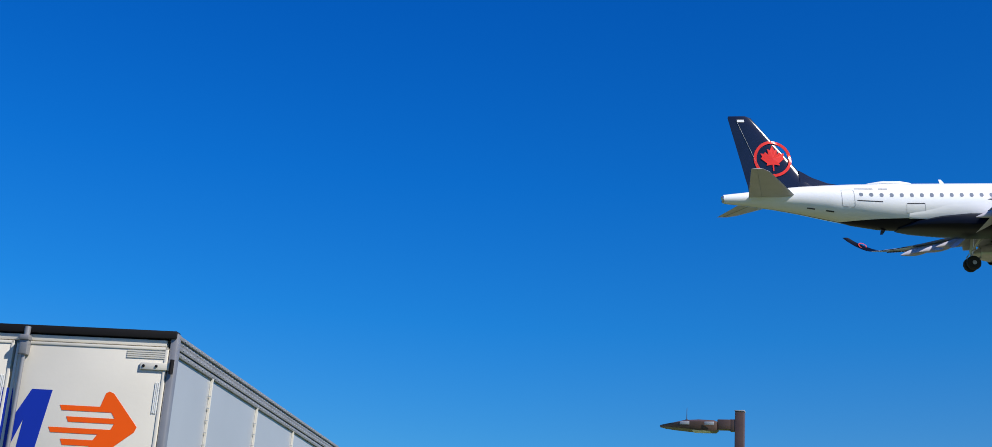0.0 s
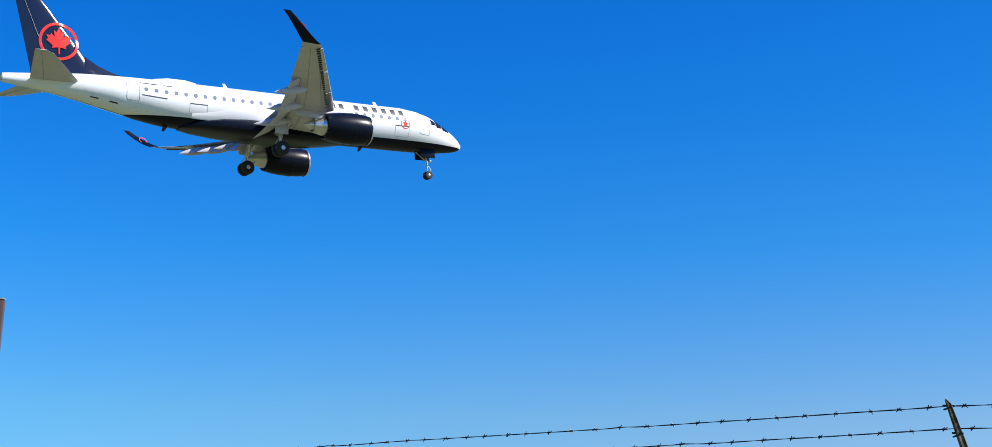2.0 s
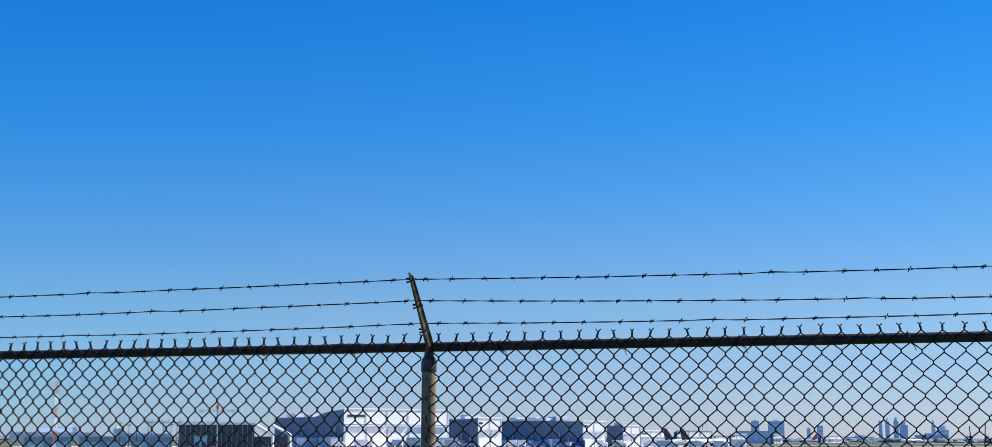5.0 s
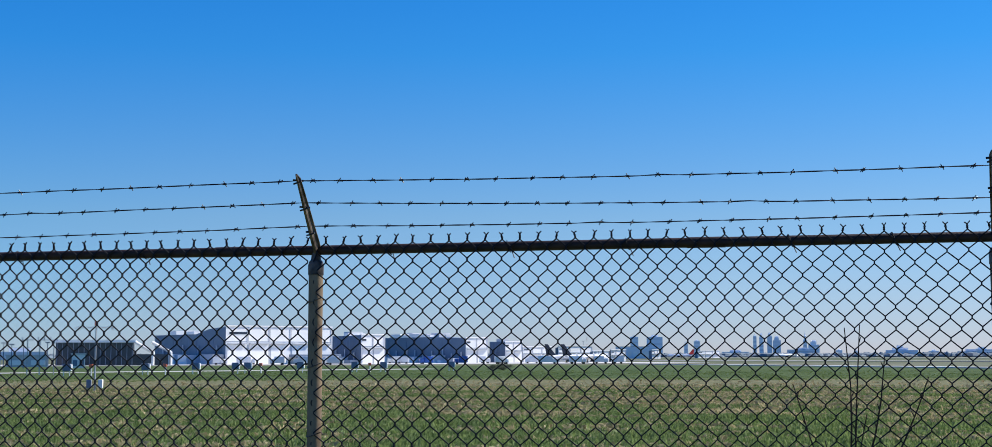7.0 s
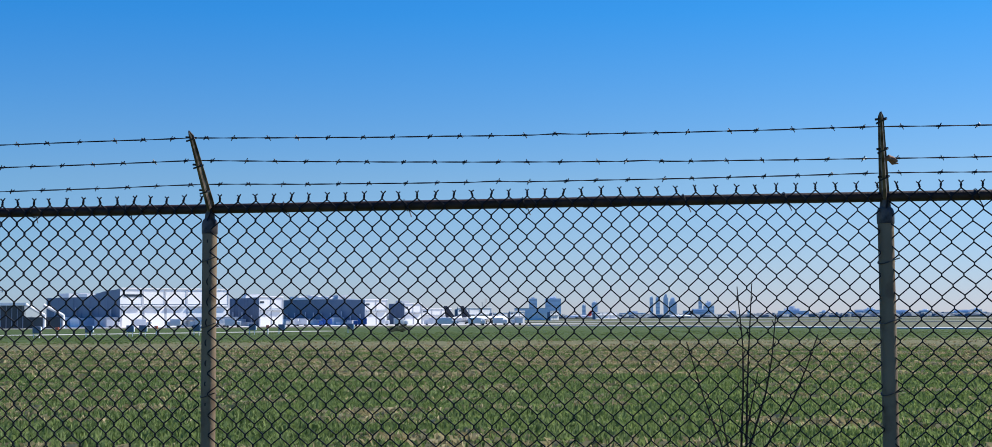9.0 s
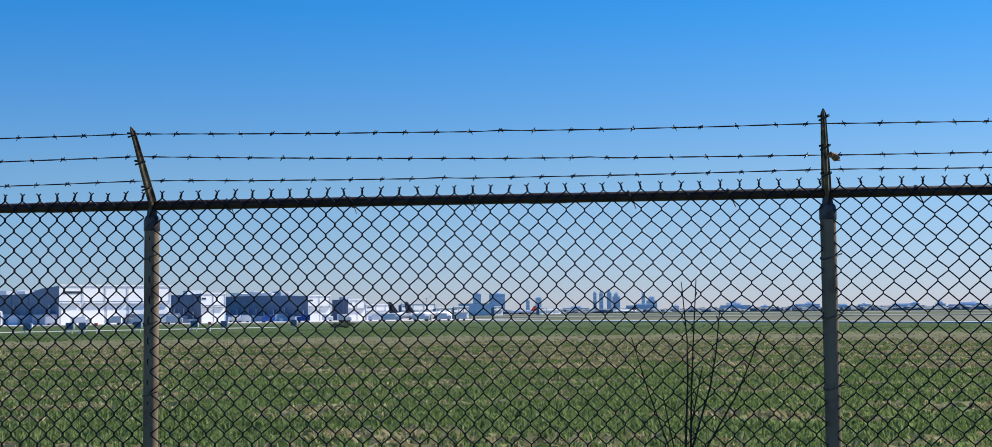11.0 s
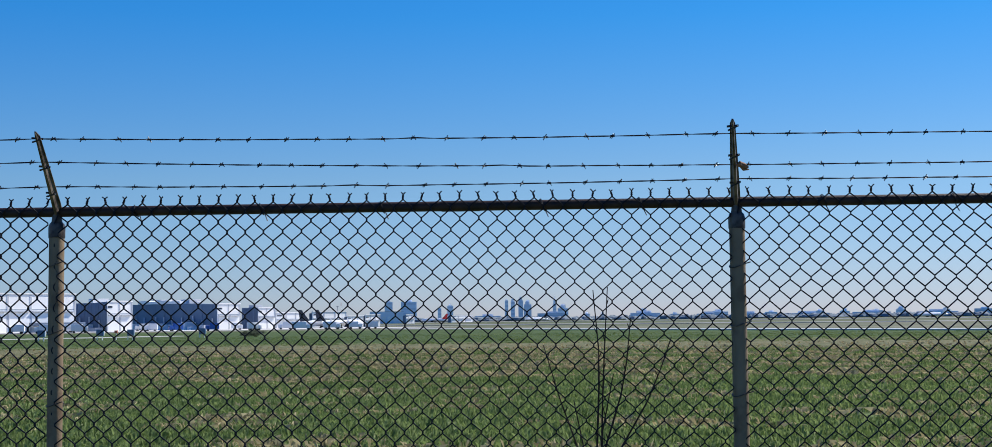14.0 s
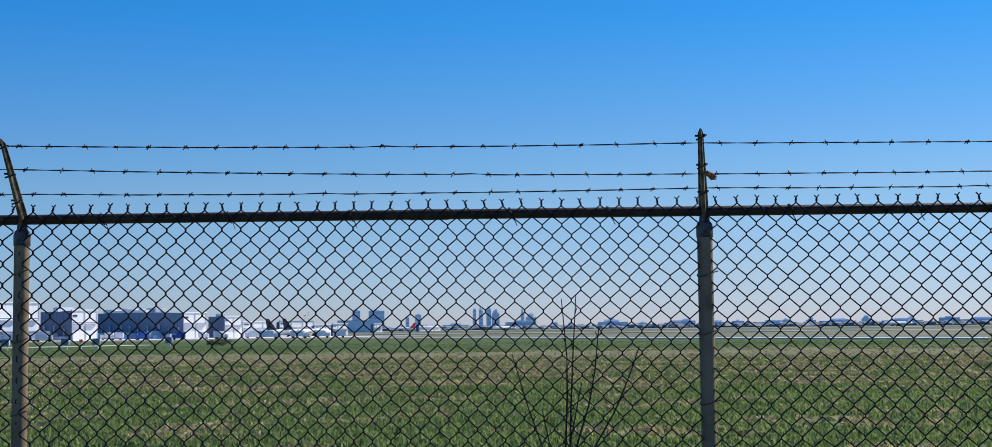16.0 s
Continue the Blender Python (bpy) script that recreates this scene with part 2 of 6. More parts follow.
def ground_material():
    m = bpy.data.materials.new("field_grass")
    m.use_nodes = True
    n, l = m.node_tree.nodes, m.node_tree.links
    bsdf = n["Principled BSDF"]
    bsdf.inputs["Roughness"].default_value = 0.95
    bsdf.inputs["Specular IOR Level"].default_value = 0.1
    geo = n.new("ShaderNodeNewGeometry")
    sep = n.new("ShaderNodeSeparateXYZ")
    l.new(geo.outputs["Position"], sep.inputs[0])

    def nz(scale, detail, stretch=(1, 1, 1)):
        mp = n.new("ShaderNodeMapping")
        mp.inputs["Scale"].default_value = stretch
        l.new(geo.outputs["Position"], mp.inputs["Vector"])
        t = n.new("ShaderNodeTexNoise")
        t.inputs["Scale"].default_value, t.inputs["Detail"].default_value = scale, detail
        l.new(mp.outputs[0], t.inputs["Vector"])
        return t.outputs["Fac"]

    def ramp(fac, stops):
        r = n.new("ShaderNodeValToRGB")
        els = r.color_ramp.elements
        while len(els) < len(stops):
            els.new(0.5)
        for e, (p, c) in zip(els, stops):
            e.position, e.color = p, (*c, 1)
        l.new(fac, r.inputs[0])
        return r.outputs[0]

    def mixc(fac, a, b):
        x = n.new("ShaderNodeMix")
        x.data_type = "RGBA"
        l.new(fac, x.inputs[0])
        l.new(a, x.inputs[6])
        l.new(b, x.inputs[7])
        return x.outputs[2]

    def band(lo, hi, soft, wob):
        """1 between two distances ahead, with a wandering edge."""
        ad = n.new("ShaderNodeMath")
        ad.operation = "MULTIPLY_ADD"
        l.new(nz(0.03, 4), ad.inputs[0])
        ad.inputs[1].default_value = wob
        l.new(sep.outputs[1], ad.inputs[2])
        a = n.new("ShaderNodeMapRange")
        a.interpolation_type = "SMOOTHSTEP"
        a.inputs["From Min"].default_value, a.inputs["From Max"].default_value = lo + wob / 2 - soft, lo + wob / 2 + soft
        l.new(ad.outputs[0], a.inputs["Value"])
        b = n.new("ShaderNodeMapRange")
        b.interpolation_type = "SMOOTHSTEP"
        b.inputs["From Min"].default_value, b.inputs["From Max"].default_value = hi + wob / 2 - soft, hi + wob / 2 + soft
        b.inputs["To Min"].default_value, b.inputs["To Max"].default_value = 1, 0
        l.new(ad.outputs[0], b.inputs["Value"])
        mu = n.new("ShaderNodeMath")
        mu.operation = "MULTIPLY"
        l.new(a.outputs[0], mu.inputs[0])
        l.new(b.outputs[0], mu.inputs[1])
        return mu.outputs[0]

    green = ramp(nz(1.3, 9), [(0.3, (0.046, 0.076, 0.022)), (0.5, (0.11, 0.152, 0.052)), (0.72, (0.195, 0.225, 0.105))])
    straw = ramp(nz(2.2, 9), [(0.3, (0.145, 0.122, 0.062)), (0.55, (0.24, 0.205, 0.112)), (0.75, (0.37, 0.32, 0.19))])
    patch = n.new("ShaderNodeMapRange")
    patch.inputs["From Min"].default_value, patch.inputs["From Max"].default_value = 0.58, 0.8
    l.new(nz(0.35, 8, (0.6, 1.2, 1)), patch.inputs["Value"])
    near = mixc(patch.outputs[0], green, straw)
    patch2 = n.new("ShaderNodeMapRange")
    patch2.inputs["From Min"].default_value, patch2.inputs["From Max"].default_value = 0.56, 0.9
    l.new(nz(0.09, 8, (0.35, 1.8, 1)), patch2.inputs["Value"])
    brown = ramp(nz(1.1, 9), [(0.3, (0.068, 0.08, 0.036)), (0.5, (0.115, 0.12, 0.06)), (0.72, (0.2, 0.18, 0.105))])
    mid = mixc(patch2.outputs[0], brown, straw)
    far_green = ramp(nz(0.05, 6), [(0.3, (0.04, 0.07, 0.022)), (0.7, (0.07, 0.1, 0.038))])
    far_straw = ramp(nz(0.012, 7, (0.4, 1, 1)), [(0.3, (0.07, 0.095, 0.05)), (0.5, (0.1, 0.115, 0.068)), (0.7, (0.15, 0.145, 0.1))])
    col = mixc(band(50, 180, 9, 22), near, mid)
    col = mixc(band(185, 505, 12, 24), col, far_green)
    col = mixc(band(512, 9000, 12, 20), col, far_straw)
    l.new(col, bsdf.inputs["Base Color"])
    bp = n.new("ShaderNodeBump")
    bp.inputs["Strength"].default_value, bp.inputs["Distance"].default_value = 0.9, 0.12
    l.new(nz(6, 8), bp.inputs["Height"])
    l.new(bp.outputs["Normal"], bsdf.inputs["Normal"])
    return m


M_GRASS = ground_material()


def build_ground():
    radii = [0.5, 2, 4, 6, 8, 10, 12, 14, 16, 18, 20, 22, 24, 26, 28, 30, 33, 36, 40, 44, 49, 54, 60, 67, 75, 85, 97, 112, 130, 155, 190, 240, 300, 400, 510, 620, 800, 1100, 1800, 3000, 4900]
    n = 180
    vs = [(0, 0, 0)]
    for r in radii:
        for k in range(n):
            a = 2 * math.pi * k / n
            x, y = r * math.cos(a), r * math.sin(a)
            vs.append((x, y, ground_z(x, y)))
    fs = [(0, 1 + k, 1 + (k + 1) % n) for k in range(n)]
    for i in range(len(radii) - 1):
        for k in range(n):
            a, b = 1 + i * n + k, 1 + i * n + (k + 1) % n
            fs.append((a, a + n, b + n, b))
    me = bpy.data.meshes.new("ground")
    me.from_pydata(vs, [], fs)
    me.materials.append(M_GRASS)
    me.shade_smooth()
    tagged(new("ground", me), "rough spring grass field with straw-coloured patches", "ground", kind="structure")


build_ground()

# ---- chain-link fence ----
FENCE_O, FENCE_YAW, SPAN = Vector((-0.868, 6.381, 0)), radians(-13.02), 3.05
FD = Vector((math.cos(FENCE_YAW), math.sin(FENCE_YAW), 0))
FN = Vector((-FD.y, FD.x, 0))                 # away from the camera
RAIL_Z, CELL_H = 2.117, 0.094
TURN = -3                                     # the post where the fence turns away
LEANS = {-1: (-0.087, -0.541, 0.144), 0: (-0.023, -0.514, 0.29), 1: (-0.178, -0.46, 0.294)}


def post_place(i):
    if i >= TURN:
        return FENCE_O + FD * (SPAN * i)
    return FENCE_O + FD * (SPAN * TURN) + FN * (SPAN * (TURN - i))


def arm_lean(i):
    if i in LEANS:
        return Vector(LEANS[i])
    rnd = random.Random(100 + i)
    return Vector((-0.1 + rnd.uniform(-0.05, 0.05), -0.49 + rnd.uniform(-0.05, 0.05), 0.26 + rnd.uniform(-0.04, 0.04)))


def build_post(i):
    at = post_place(i)
    t = thing("fence_post", "round beige steel fence post with an angled barbed-wire arm", "fence post", at, "posts of the chain-link fence")
    bm = bmesh.new()
    lathe(bm, [(-0.3, 0.034), (2.03, 0.034)], 20, axis="Z")
    part("pole", bm, M_POST, t)
    bm = bmesh.new()
    lathe(bm, [(2.0, 0.037), (2.045, 0.0375), (2.062, 0.033), (2.072, 0.024), (2.10, 0.021), (2.13, 0.019)], 20, axis="Z")
    part("cap", bm, M_ARM, t, "dull metal post cap")
    lean = arm_lean(i)
    base, tip = Vector((0, 0, RAIL_Z - 0.03)), Vector((0, 0, RAIL_Z)) + lean
    axis = (tip - base).normalized()
    side = FD - axis * FD.dot(axis)
    side.normalize()
    out = axis.cross(side)
    bm = bmesh.new()
    rows = []
    for f, w in ((0.0, 0.021), (0.12, 0.021), (0.55, 0.016), (0.93, 0.011), (1.0, 0.003)):
        c = base.lerp(tip, f)
        d = 1.5 * w
        rows.append([bm.verts.new(c + side * sx * w + out * o) for sx, o in ((-1, d), (-0.62, d * 0.9), (-0.3, 0), (0.3, 0), (0.62, d * 0.9), (1, d), (1, d + 0.004), (0.55, d * 0.9 + 0.006), (0.25, 0.006), (-0.25, 0.006), (-0.55, d * 0.9 + 0.006), (-1, d + 0.004))])
    for a, b in zip(rows, rows[1:]):
        for k in range(12):
            bm.faces.new((a[k], a[(k + 1) % 12], b[(k + 1) % 12], b[k]))
    bm.faces.new(rows[0])
    bm.faces.new(rows[-1])
    bmesh.ops.recalc_face_normals(bm, faces=bm.faces[:])
    arm = part("barb_arm", bm, M_ARM, t, "pressed steel arm that leans over the near side", smooth=False)
    for f in (0.29, 0.6, 0.915):
        bm = bmesh.new()
        c = base.lerp(tip, f)
        rod(bm, c - side * 0.024 + out * 0.012, c + side * 0.024 + out * 0.012, 0.005, n=6)
        rod(bm, c - side * 0.02 - axis * 0.012, c + side * 0.02 + axis * 0.012, 0.004, n=6)
        part("wire_clip", bm, M_BARB, arm)
    rnd = random.Random(i)
    for k in range(6):
        z = 1.86 - k * 0.3 + rnd.uniform(-0.03, 0.03)
        bm = bmesh.new()
        pts = [Vector((0.037 * math.cos(a), 0.037 * math.sin(a), z + 0.012 * math.sin(a * 1.3))) for a in [math.pi * 2 * j / 14 for j in range(12)]]
        pts.append(pts[-1] + Vector((0.03, -0.02, 0.01)))
        tube_points(bm, pts, 0.0028, 5)
        part("tie_wire", bm, M_ARM, t)
    return t


POSTS = list(range(-5, 6))
for i in POSTS:
    build_post(i)


def strand_mesh(a, b, seed):
    """Chain-link fabric between two posts: zigzag strands that hook each other, with twisted barbs on top."""
    rnd = random.Random(seed)
    # the fabric is stretched a little differently in each bay
    cells, shift = (34.4, 0.55) if seed > 50 else ((36.04, 0.65) if seed == 50 else (36.8, 0.39))
    d = (b - a) / 36.0
    nrm = Vector((-d.y, d.x, 0)).normalized()
    rows = int(RAIL_Z / CELL_H * 2) + 1
    top = RAIL_Z + 0.036
    vs, fs = [], []
    rad, n = 0.0037, 4

    def tube(pts, r):
        start = len(vs)
        for i, p in enumerate(pts):
            u = (pts[min(i + 1, len(pts) - 1)] - pts[max(i - 1, 0)]).normalized()
            s = u.cross(nrm).normalized()
            for k in range(n):
                an = 2 * math.pi * (k + 0.5) / n
                q = p + s * (r * math.cos(an)) + nrm * (r * math.sin(an))
                vs.append((q.x, q.y, q.z))
        for i in range(len(pts) - 1):
            for k in range(n):
                o = start + i * n
                fs.append((o + k, o + (k + 1) % n, o + n + (k + 1) % n, o + n + k))

    def node(col, row):
        v = min(1.0, max(0.0, (col / 2.0 + shift - 1.0) / cells))
        x = 36.0 * (v + (0.0033 * math.sin(2 * math.pi * v) if seed == 50 else 0.0))
        w = 0.0035 * math.sin(x * 0.9 + row * 0.31 + seed) + 0.003 * noise.noise(Vector((x * 0.7, row * 0.35, seed)))
        p = a + d * x + Vector((0, 0, top - row * CELL_H / 2))
        bulge = 0.012 * math.sin(x * 0.5 + seed) * math.sin(row * 0.13)
        return p + Vector((d.x, d.y, 0)).normalized() * w + Vector((0, 0, 1)) * (0.004 * noise.noise(Vector((x, row * 0.5, seed + 9.0)))) + nrm * (-0.027 + bulge)

    for s in range(int(2 * (cells + 1 - shift))):
        pts = []
        for row in range(rows):
            right = (row + s) % 2 == 1
            col = s + (1 if right else 0)
            p = node(col, row)
            hook = 0.0028 if right else -0.0028
            inward = -0.0012 if right else 0.0012
            p = p + nrm * hook + Vector((d.x, d.y, 0)).normalized() * (inward * -1.0)
            up = Vector((0, 0, 0.0045))
            pts += [p + up, p - up]
        tube(pts, rad)
    for k in range(1, int(cells + 1 - shift) + 1):
        p = node(2 * k, 0)
        lean = Vector((rnd.uniform(-0.006, 0.006), rnd.uniform(-0.006, 0.006), 0.017))
        q = p + lean
        along = Vector((d.x, d.y, 0)).normalized()
        tube([p - along * 0.004, p + lean * 0.5 + along * 0.003, q], rad * 0.95)
        tube([p + along * 0.004, p + lean * 0.5 - along * 0.003, q], rad * 0.95)
        sp = rnd.uniform(0.007, 0.012)
        tube([q, q + along * sp + Vector((0, 0, rnd.uniform(0.007, 0.014)))], rad * 0.9)
        tube([q, q - along * sp + Vector((0, 0, rnd.uniform(0.007, 0.014)))], rad * 0.9)
    me = bpy.data.meshes.new("fabric")
    me.from_pydata(vs, [], fs)
    me.materials.append(M_WIRE)
    me.shade_smooth()
    return me


def build_panel(i):
    a, b = post_place(i), post_place(i + 1)
    t = thing("chain_link_fence", "chain-link fence section hung from a dark brown top rail", "fence", a, "sections of the chain-link fence")
    fab = new("fabric", strand_mesh(Vector((0, 0, 0)), b - a, i * 7 + 50))
    fab.parent = t
    tagged(fab, "dark woven wire diamonds with twisted barbs on top")
    bm = bmesh.new()
    d = (b - a).normalized()
    rod(bm, d * 0.0 + Vector((0, 0, RAIL_Z)), b - a + Vector((0, 0, RAIL_Z)), 0.0225, n=16)
    rail = part("top_rail", bm, M_RAIL, t, "dark brown painted steel rail")
    f = 0.6 if i == 0 else 0.86
    bm = bmesh.new()
    c = (b - a) * f
    rod(bm, c - d * 0.085 + Vector((0, 0, RAIL_Z)), c + d * 0.085 + Vector((0, 0, RAIL_Z)), 0.0245, n=16)
    part("rail_sleeve", bm, M_RAIL, rail)
    rnd = random.Random(i + 9)
    for k in range(5):
        c = (b - a) * ((k + 0.6 + rnd.uniform(-0.15, 0.15)) / 5.2) + Vector((0, 0, RAIL_Z))
        bm = bmesh.new()
        nn = Vector((-d.y, d.x, 0))
        pts = [c + nn * (0.0265 * math.cos(q)) + Vector((0, 0, 0.0265 * math.sin(q))) + d * (0.006 * q) for q in [math.pi * 2 * j / 12 for j in range(11)]]
        pts.append(pts[-1] + Vector((0.01, -0.012, -0.03)))
        tube_points(bm, pts, 0.0026, 5)
        part("tie_wire", bm, M_WIRE, rail)
    return t


for i in POSTS[:-1]:
    build_panel(i)


def wire_lean(j, level):
    """Where a strand crosses a post; the bent arm of one post has let go of its strands."""
    if j >= 1:
        return Vector(LEANS[1]) + Vector((0, 0, 0.012)), (0.29, 0.46, 0.82)[level]
    if j == 0:
        return Vector(LEANS[0]) + Vector((0, 0, (0.07, 0.036, 0.008)[level])), (0.28, 0.59, 0.91)[level]
    return Vector((-0.023, -0.514, 0.258)), (0.33, 0.66, 0.97)[level]


def build_barbed_wire(level):
    """One strand of barbed wire, post to post: two twisted wires with four-point barbs."""
    label = ("lowest", "middle", "top")[level] + " strand of barbed wire strung between the arms"
    t = thing("barbed_wire", label, "barbed wire", post_place(0), "strands of barbed wire")
    o = post_place(0)
    rnd = random.Random(40 + level)
    for i in POSTS[:-1]:
        ends = []
        for j in (i, i + 1):
            lean, f = wire_lean(j, level)
            ends.append(post_place(j) - o + Vector((0, 0, RAIL_Z)) + lean * f)
        a, b = ends
        sag = rnd.uniform(0.004, 0.012)
        kink = rnd.uniform(0.2, 0.8)

        def at(s):
            p = a.lerp(b, s)
            p.z -= sag * 4 * s * (1 - s)
            p.z += 0.004 * math.exp(-((s - kink) / 0.02) ** 2) + 0.0015 * noise.noise(Vector((s * 9, i, level)))
            return p

        bm = bmesh.new()
        side = (b - a).normalized().cross(Vector((0, 0, 1))).normalized()
        for ph in (0, math.pi):
            pts = []
            for k in range(61):
                s = k / 60
                an = s * 60 + ph
                pts.append(at(s) + side * (0.0016 * math.cos(an)) + Vector((0, 0, 0.0016 * math.sin(an))))
            tube_points(bm, pts, 0.0016, 4)
        part("twisted_wire", bm, M_BARB, t)
        bm = bmesh.new()
        along = (b - a).normalized()
        count = 21
        for k in range(count):
            s = (k + 0.5 + rnd.uniform(-0.12, 0.12)) / count
            c = at(s)
            spin = rnd.uniform(0, 3.14)
            for j in range(2):
                an = spin + j * 1.5
                u = (side * math.cos(an) + Vector((0, 0, 1)) * math.sin(an))
                off = along * (0.006 * (j - 0.5))
                rod(bm, c + off - u * 0.0125 - along * 0.007, c + off + u * 0.0125 + along * 0.007, 0.0021, n=4)
            rod(bm, c - along * 0.009, c + along * 0.009, 0.0046, n=6)
        me = part("barb", bm, M_BARB, t, "row of sharp four-point wire barbs")
        tagged(me, kind="stuff")
    return t


for level in range(3):
    build_barbed_wire(level)


def build_rag():
    o = post_place(1)
    base, tip = Vector((0, 0, RAIL_Z - 0.03)), Vector((0, 0, RAIL_Z)) + arm_lean(1)
    c = o + base.lerp(tip, 0.5)
    t = thing("rag", "small scrap of brown cloth snagged on the barbed wire", "rag", c)
    bm = bmesh.new()
    tube_points(bm, [Vector((0.008, 0, 0.002)), Vector((0.02, -0.006, 0.008)), Vector((0.045, 0.004, 0.002)), Vector((0.062, 0, -0.006))], [0.006, 0.014, 0.012, 0.004], 7)
    part("knot", bm, M_TAG, t)
    bm = bmesh.new()
    tube_points(bm, [Vector((0.03, 0, 0)), Vector((0.045, 0.01, -0.012)), Vector((0.066, 0.004, -0.014))], [0.008, 0.008, 0.002], 6)
    part("loose_end", bm, M_TAG, t)


build_rag()
# ---- the landing airliner ----
ST = [(0.0, -1.02, 0.03, 0.03), (-0.12, -1.0, 0.26, 0.25), (-0.4, -0.93, 0.48, 0.47), (-0.9, -0.80, 0.76, 0.74), (-1.7, -0.60, 1.06, 1.06),
      (-2.6, -0.40, 1.33, 1.36), (-3.6, -0.2, 1.53, 1.6), (-4.8, -0.07, 1.68, 1.77), (-6.2, 0, 1.75, 1.85), (-10, 0, 1.75, 1.85), (-14, 0, 1.75, 1.85),
      (-18, 0, 1.75, 1.85), (-22, 0, 1.75, 1.85), (-25, 0.0, 1.75, 1.85), (-27, 0.06, 1.7, 1.78), (-29, 0.22, 1.55, 1.6), (-31, 0.42, 1.32, 1.35),
      (-33, 0.6, 1.05, 1.08), (-35, 0.7, 0.76, 0.8), (-37, 0.74, 0.5, 0.54), (-38.3, 0.75, 0.36, 0.4), (-38.79, 0.75, 0.3, 0.34)]
BELLY_Z = -1.22


def station(x):
    for a, b in zip(ST, ST[1:]):
        if b[0] <= x <= a[0]:
            f = (a[0] - x) / (a[0] - b[0])
            return tuple(a[k] + (b[k] - a[k]) * f for k in (1, 2, 3))
    return ST[-1][1:]


def skin(x, theta, side, lift=0.0):
    """A point on the fuselage skin; theta in degrees up from the waist; side -1 starboard, 1 port."""
    c, ry, rz = station(x)
    t = radians(theta)
    return Vector((x, side * (ry + lift) * math.cos(t), c + (rz + lift) * math.sin(t)))


def fuselage_stations():
    xs = [s[0] for s in ST]
    out = []
    for a, b in zip(ST, ST[1:]):
        k = max(1, int(abs(b[0] - a[0]) / 0.7))
        out += [a[0] + (b[0] - a[0]) * j / k for j in range(k)]
    return out + [xs[-1]]


def build_fuselage(root):
    upper, lower = bmesh.new(), bmesh.new()
    rows_u, rows_l = [], []
    for x in fuselage_stations():
        c, ry, rz = station(x)
        s = max(-0.999, min(0.999, (BELLY_Z - c) / rz))
        tb = math.asin(s)
        ru = []
        for k in range(33):
            t = tb + (math.pi - 2 * tb) * k / 32
            ru.append(upper.verts.new((x, -ry * math.cos(t), c + rz * math.sin(t))))
        rl = []
        for k in range(13):
            t = tb - (math.pi + 2 * tb) * k / 12
            rl.append(lower.verts.new((x, -ry * math.cos(t), c + rz * math.sin(t))))
        rows_u.append(ru)
        rows_l.append((rl, s > -0.99))
    for a, b in zip(rows_u, rows_u[1:]):
        for k in range(32):
            upper.faces.new((a[k], b[k], b[k + 1], a[k + 1]))
    upper.faces.new(rows_u[-1])
    for (a, oka), (b, okb) in zip(rows_l, rows_l[1:]):
        if oka or okb:
            for k in range(12):
                lower.faces.new((a[k], a[k + 1], b[k + 1], b[k]))
    for bm in (upper, lower):
        bmesh.ops.remove_doubles(bm, verts=bm.verts[:], dist=0.001)
        loose = [v for v in bm.verts if not v.link_faces]
        bmesh.ops.delete(bm, geom=loose, context="VERTS")
        bmesh.ops.recalc_face_normals(bm, faces=bm.faces[:])
    body = part("fuselage", upper, M_WHITE, root, "glossy white fuselage")
    part("belly", lower, M_BLACK, root, "glossy black belly")
    return body


def patch(bm, x0, x1, t0, t1, side, lift=0.012, nx=6, nt=6, round_=0.0, thick=0.0):
    """A curved plate on the fuselage skin, with rounded corners when round_ is over 0."""
    pts = []
    if round_:
        m = 16
        for k in range(m):
            a = 2 * math.pi * k / m
            ca, sa = math.cos(a), math.sin(a)
            u = math.copysign(abs(ca) ** round_, ca)
            v = math.copysign(abs(sa) ** round_, sa)
            pts.append(bm.verts.new(skin((x0 + x1) / 2 + u * (x1 - x0) / 2, (t0 + t1) / 2 + v * (t1 - t0) / 2, side, lift)))
        bm.faces.new(pts)
        return
    g = [[bm.verts.new(skin(x0 + (x1 - x0) * i / nx, t0 + (t1 - t0) * j / nt, side, lift)) for j in range(nt + 1)] for i in range(nx + 1)]
    for i in range(nx):
        for j in range(nt):
            bm.faces.new((g[i][j], g[i + 1][j], g[i + 1][j + 1], g[i][j + 1]))


def frame_line(bm, x0, x1, t0, t1, side, w=0.035, lift=0.006):
    """The outline of a door: a thin seam that follows the skin, with rounded corners."""
    c, ry, rz = station((x0 + x1) / 2)
    wt = math.degrees(w / rz)
    path = []
    rx, rt = 0.12, math.degrees(0.12 / rz)
    for cx, ct, a0 in ((x1 - rx, t1 - rt, 0), (x0 + rx, t1 - rt, 90), (x0 + rx, t0 + rt, 180), (x1 - rx, t0 + rt, 270)):
        for k in range(5):
            a = radians(a0 + k * 22.5)
            path.append((cx + rx * math.cos(a), ct + rt * math.sin(a), math.cos(a), math.sin(a)))
    dense = []
    for i, p in enumerate(path):
        q = path[(i + 1) % len(path)]
        n = 6 if abs(p[1] - q[1]) > 8 else 1
        for k in range(n):
            f = k / n
            dense.append(tuple(p[j] + (q[j] - p[j]) * f for j in range(4)))
    inner = [bm.verts.new(skin(x, t, side, lift)) for x, t, u, v in dense]
    outer = [bm.verts.new(skin(x + u * w, t + v * wt, side, lift)) for x, t, u, v in dense]
    n = len(dense)
    for k in range(n):
        bm.faces.new((inner[k], inner[(k + 1) % n], outer[(k + 1) % n], outer[k]))


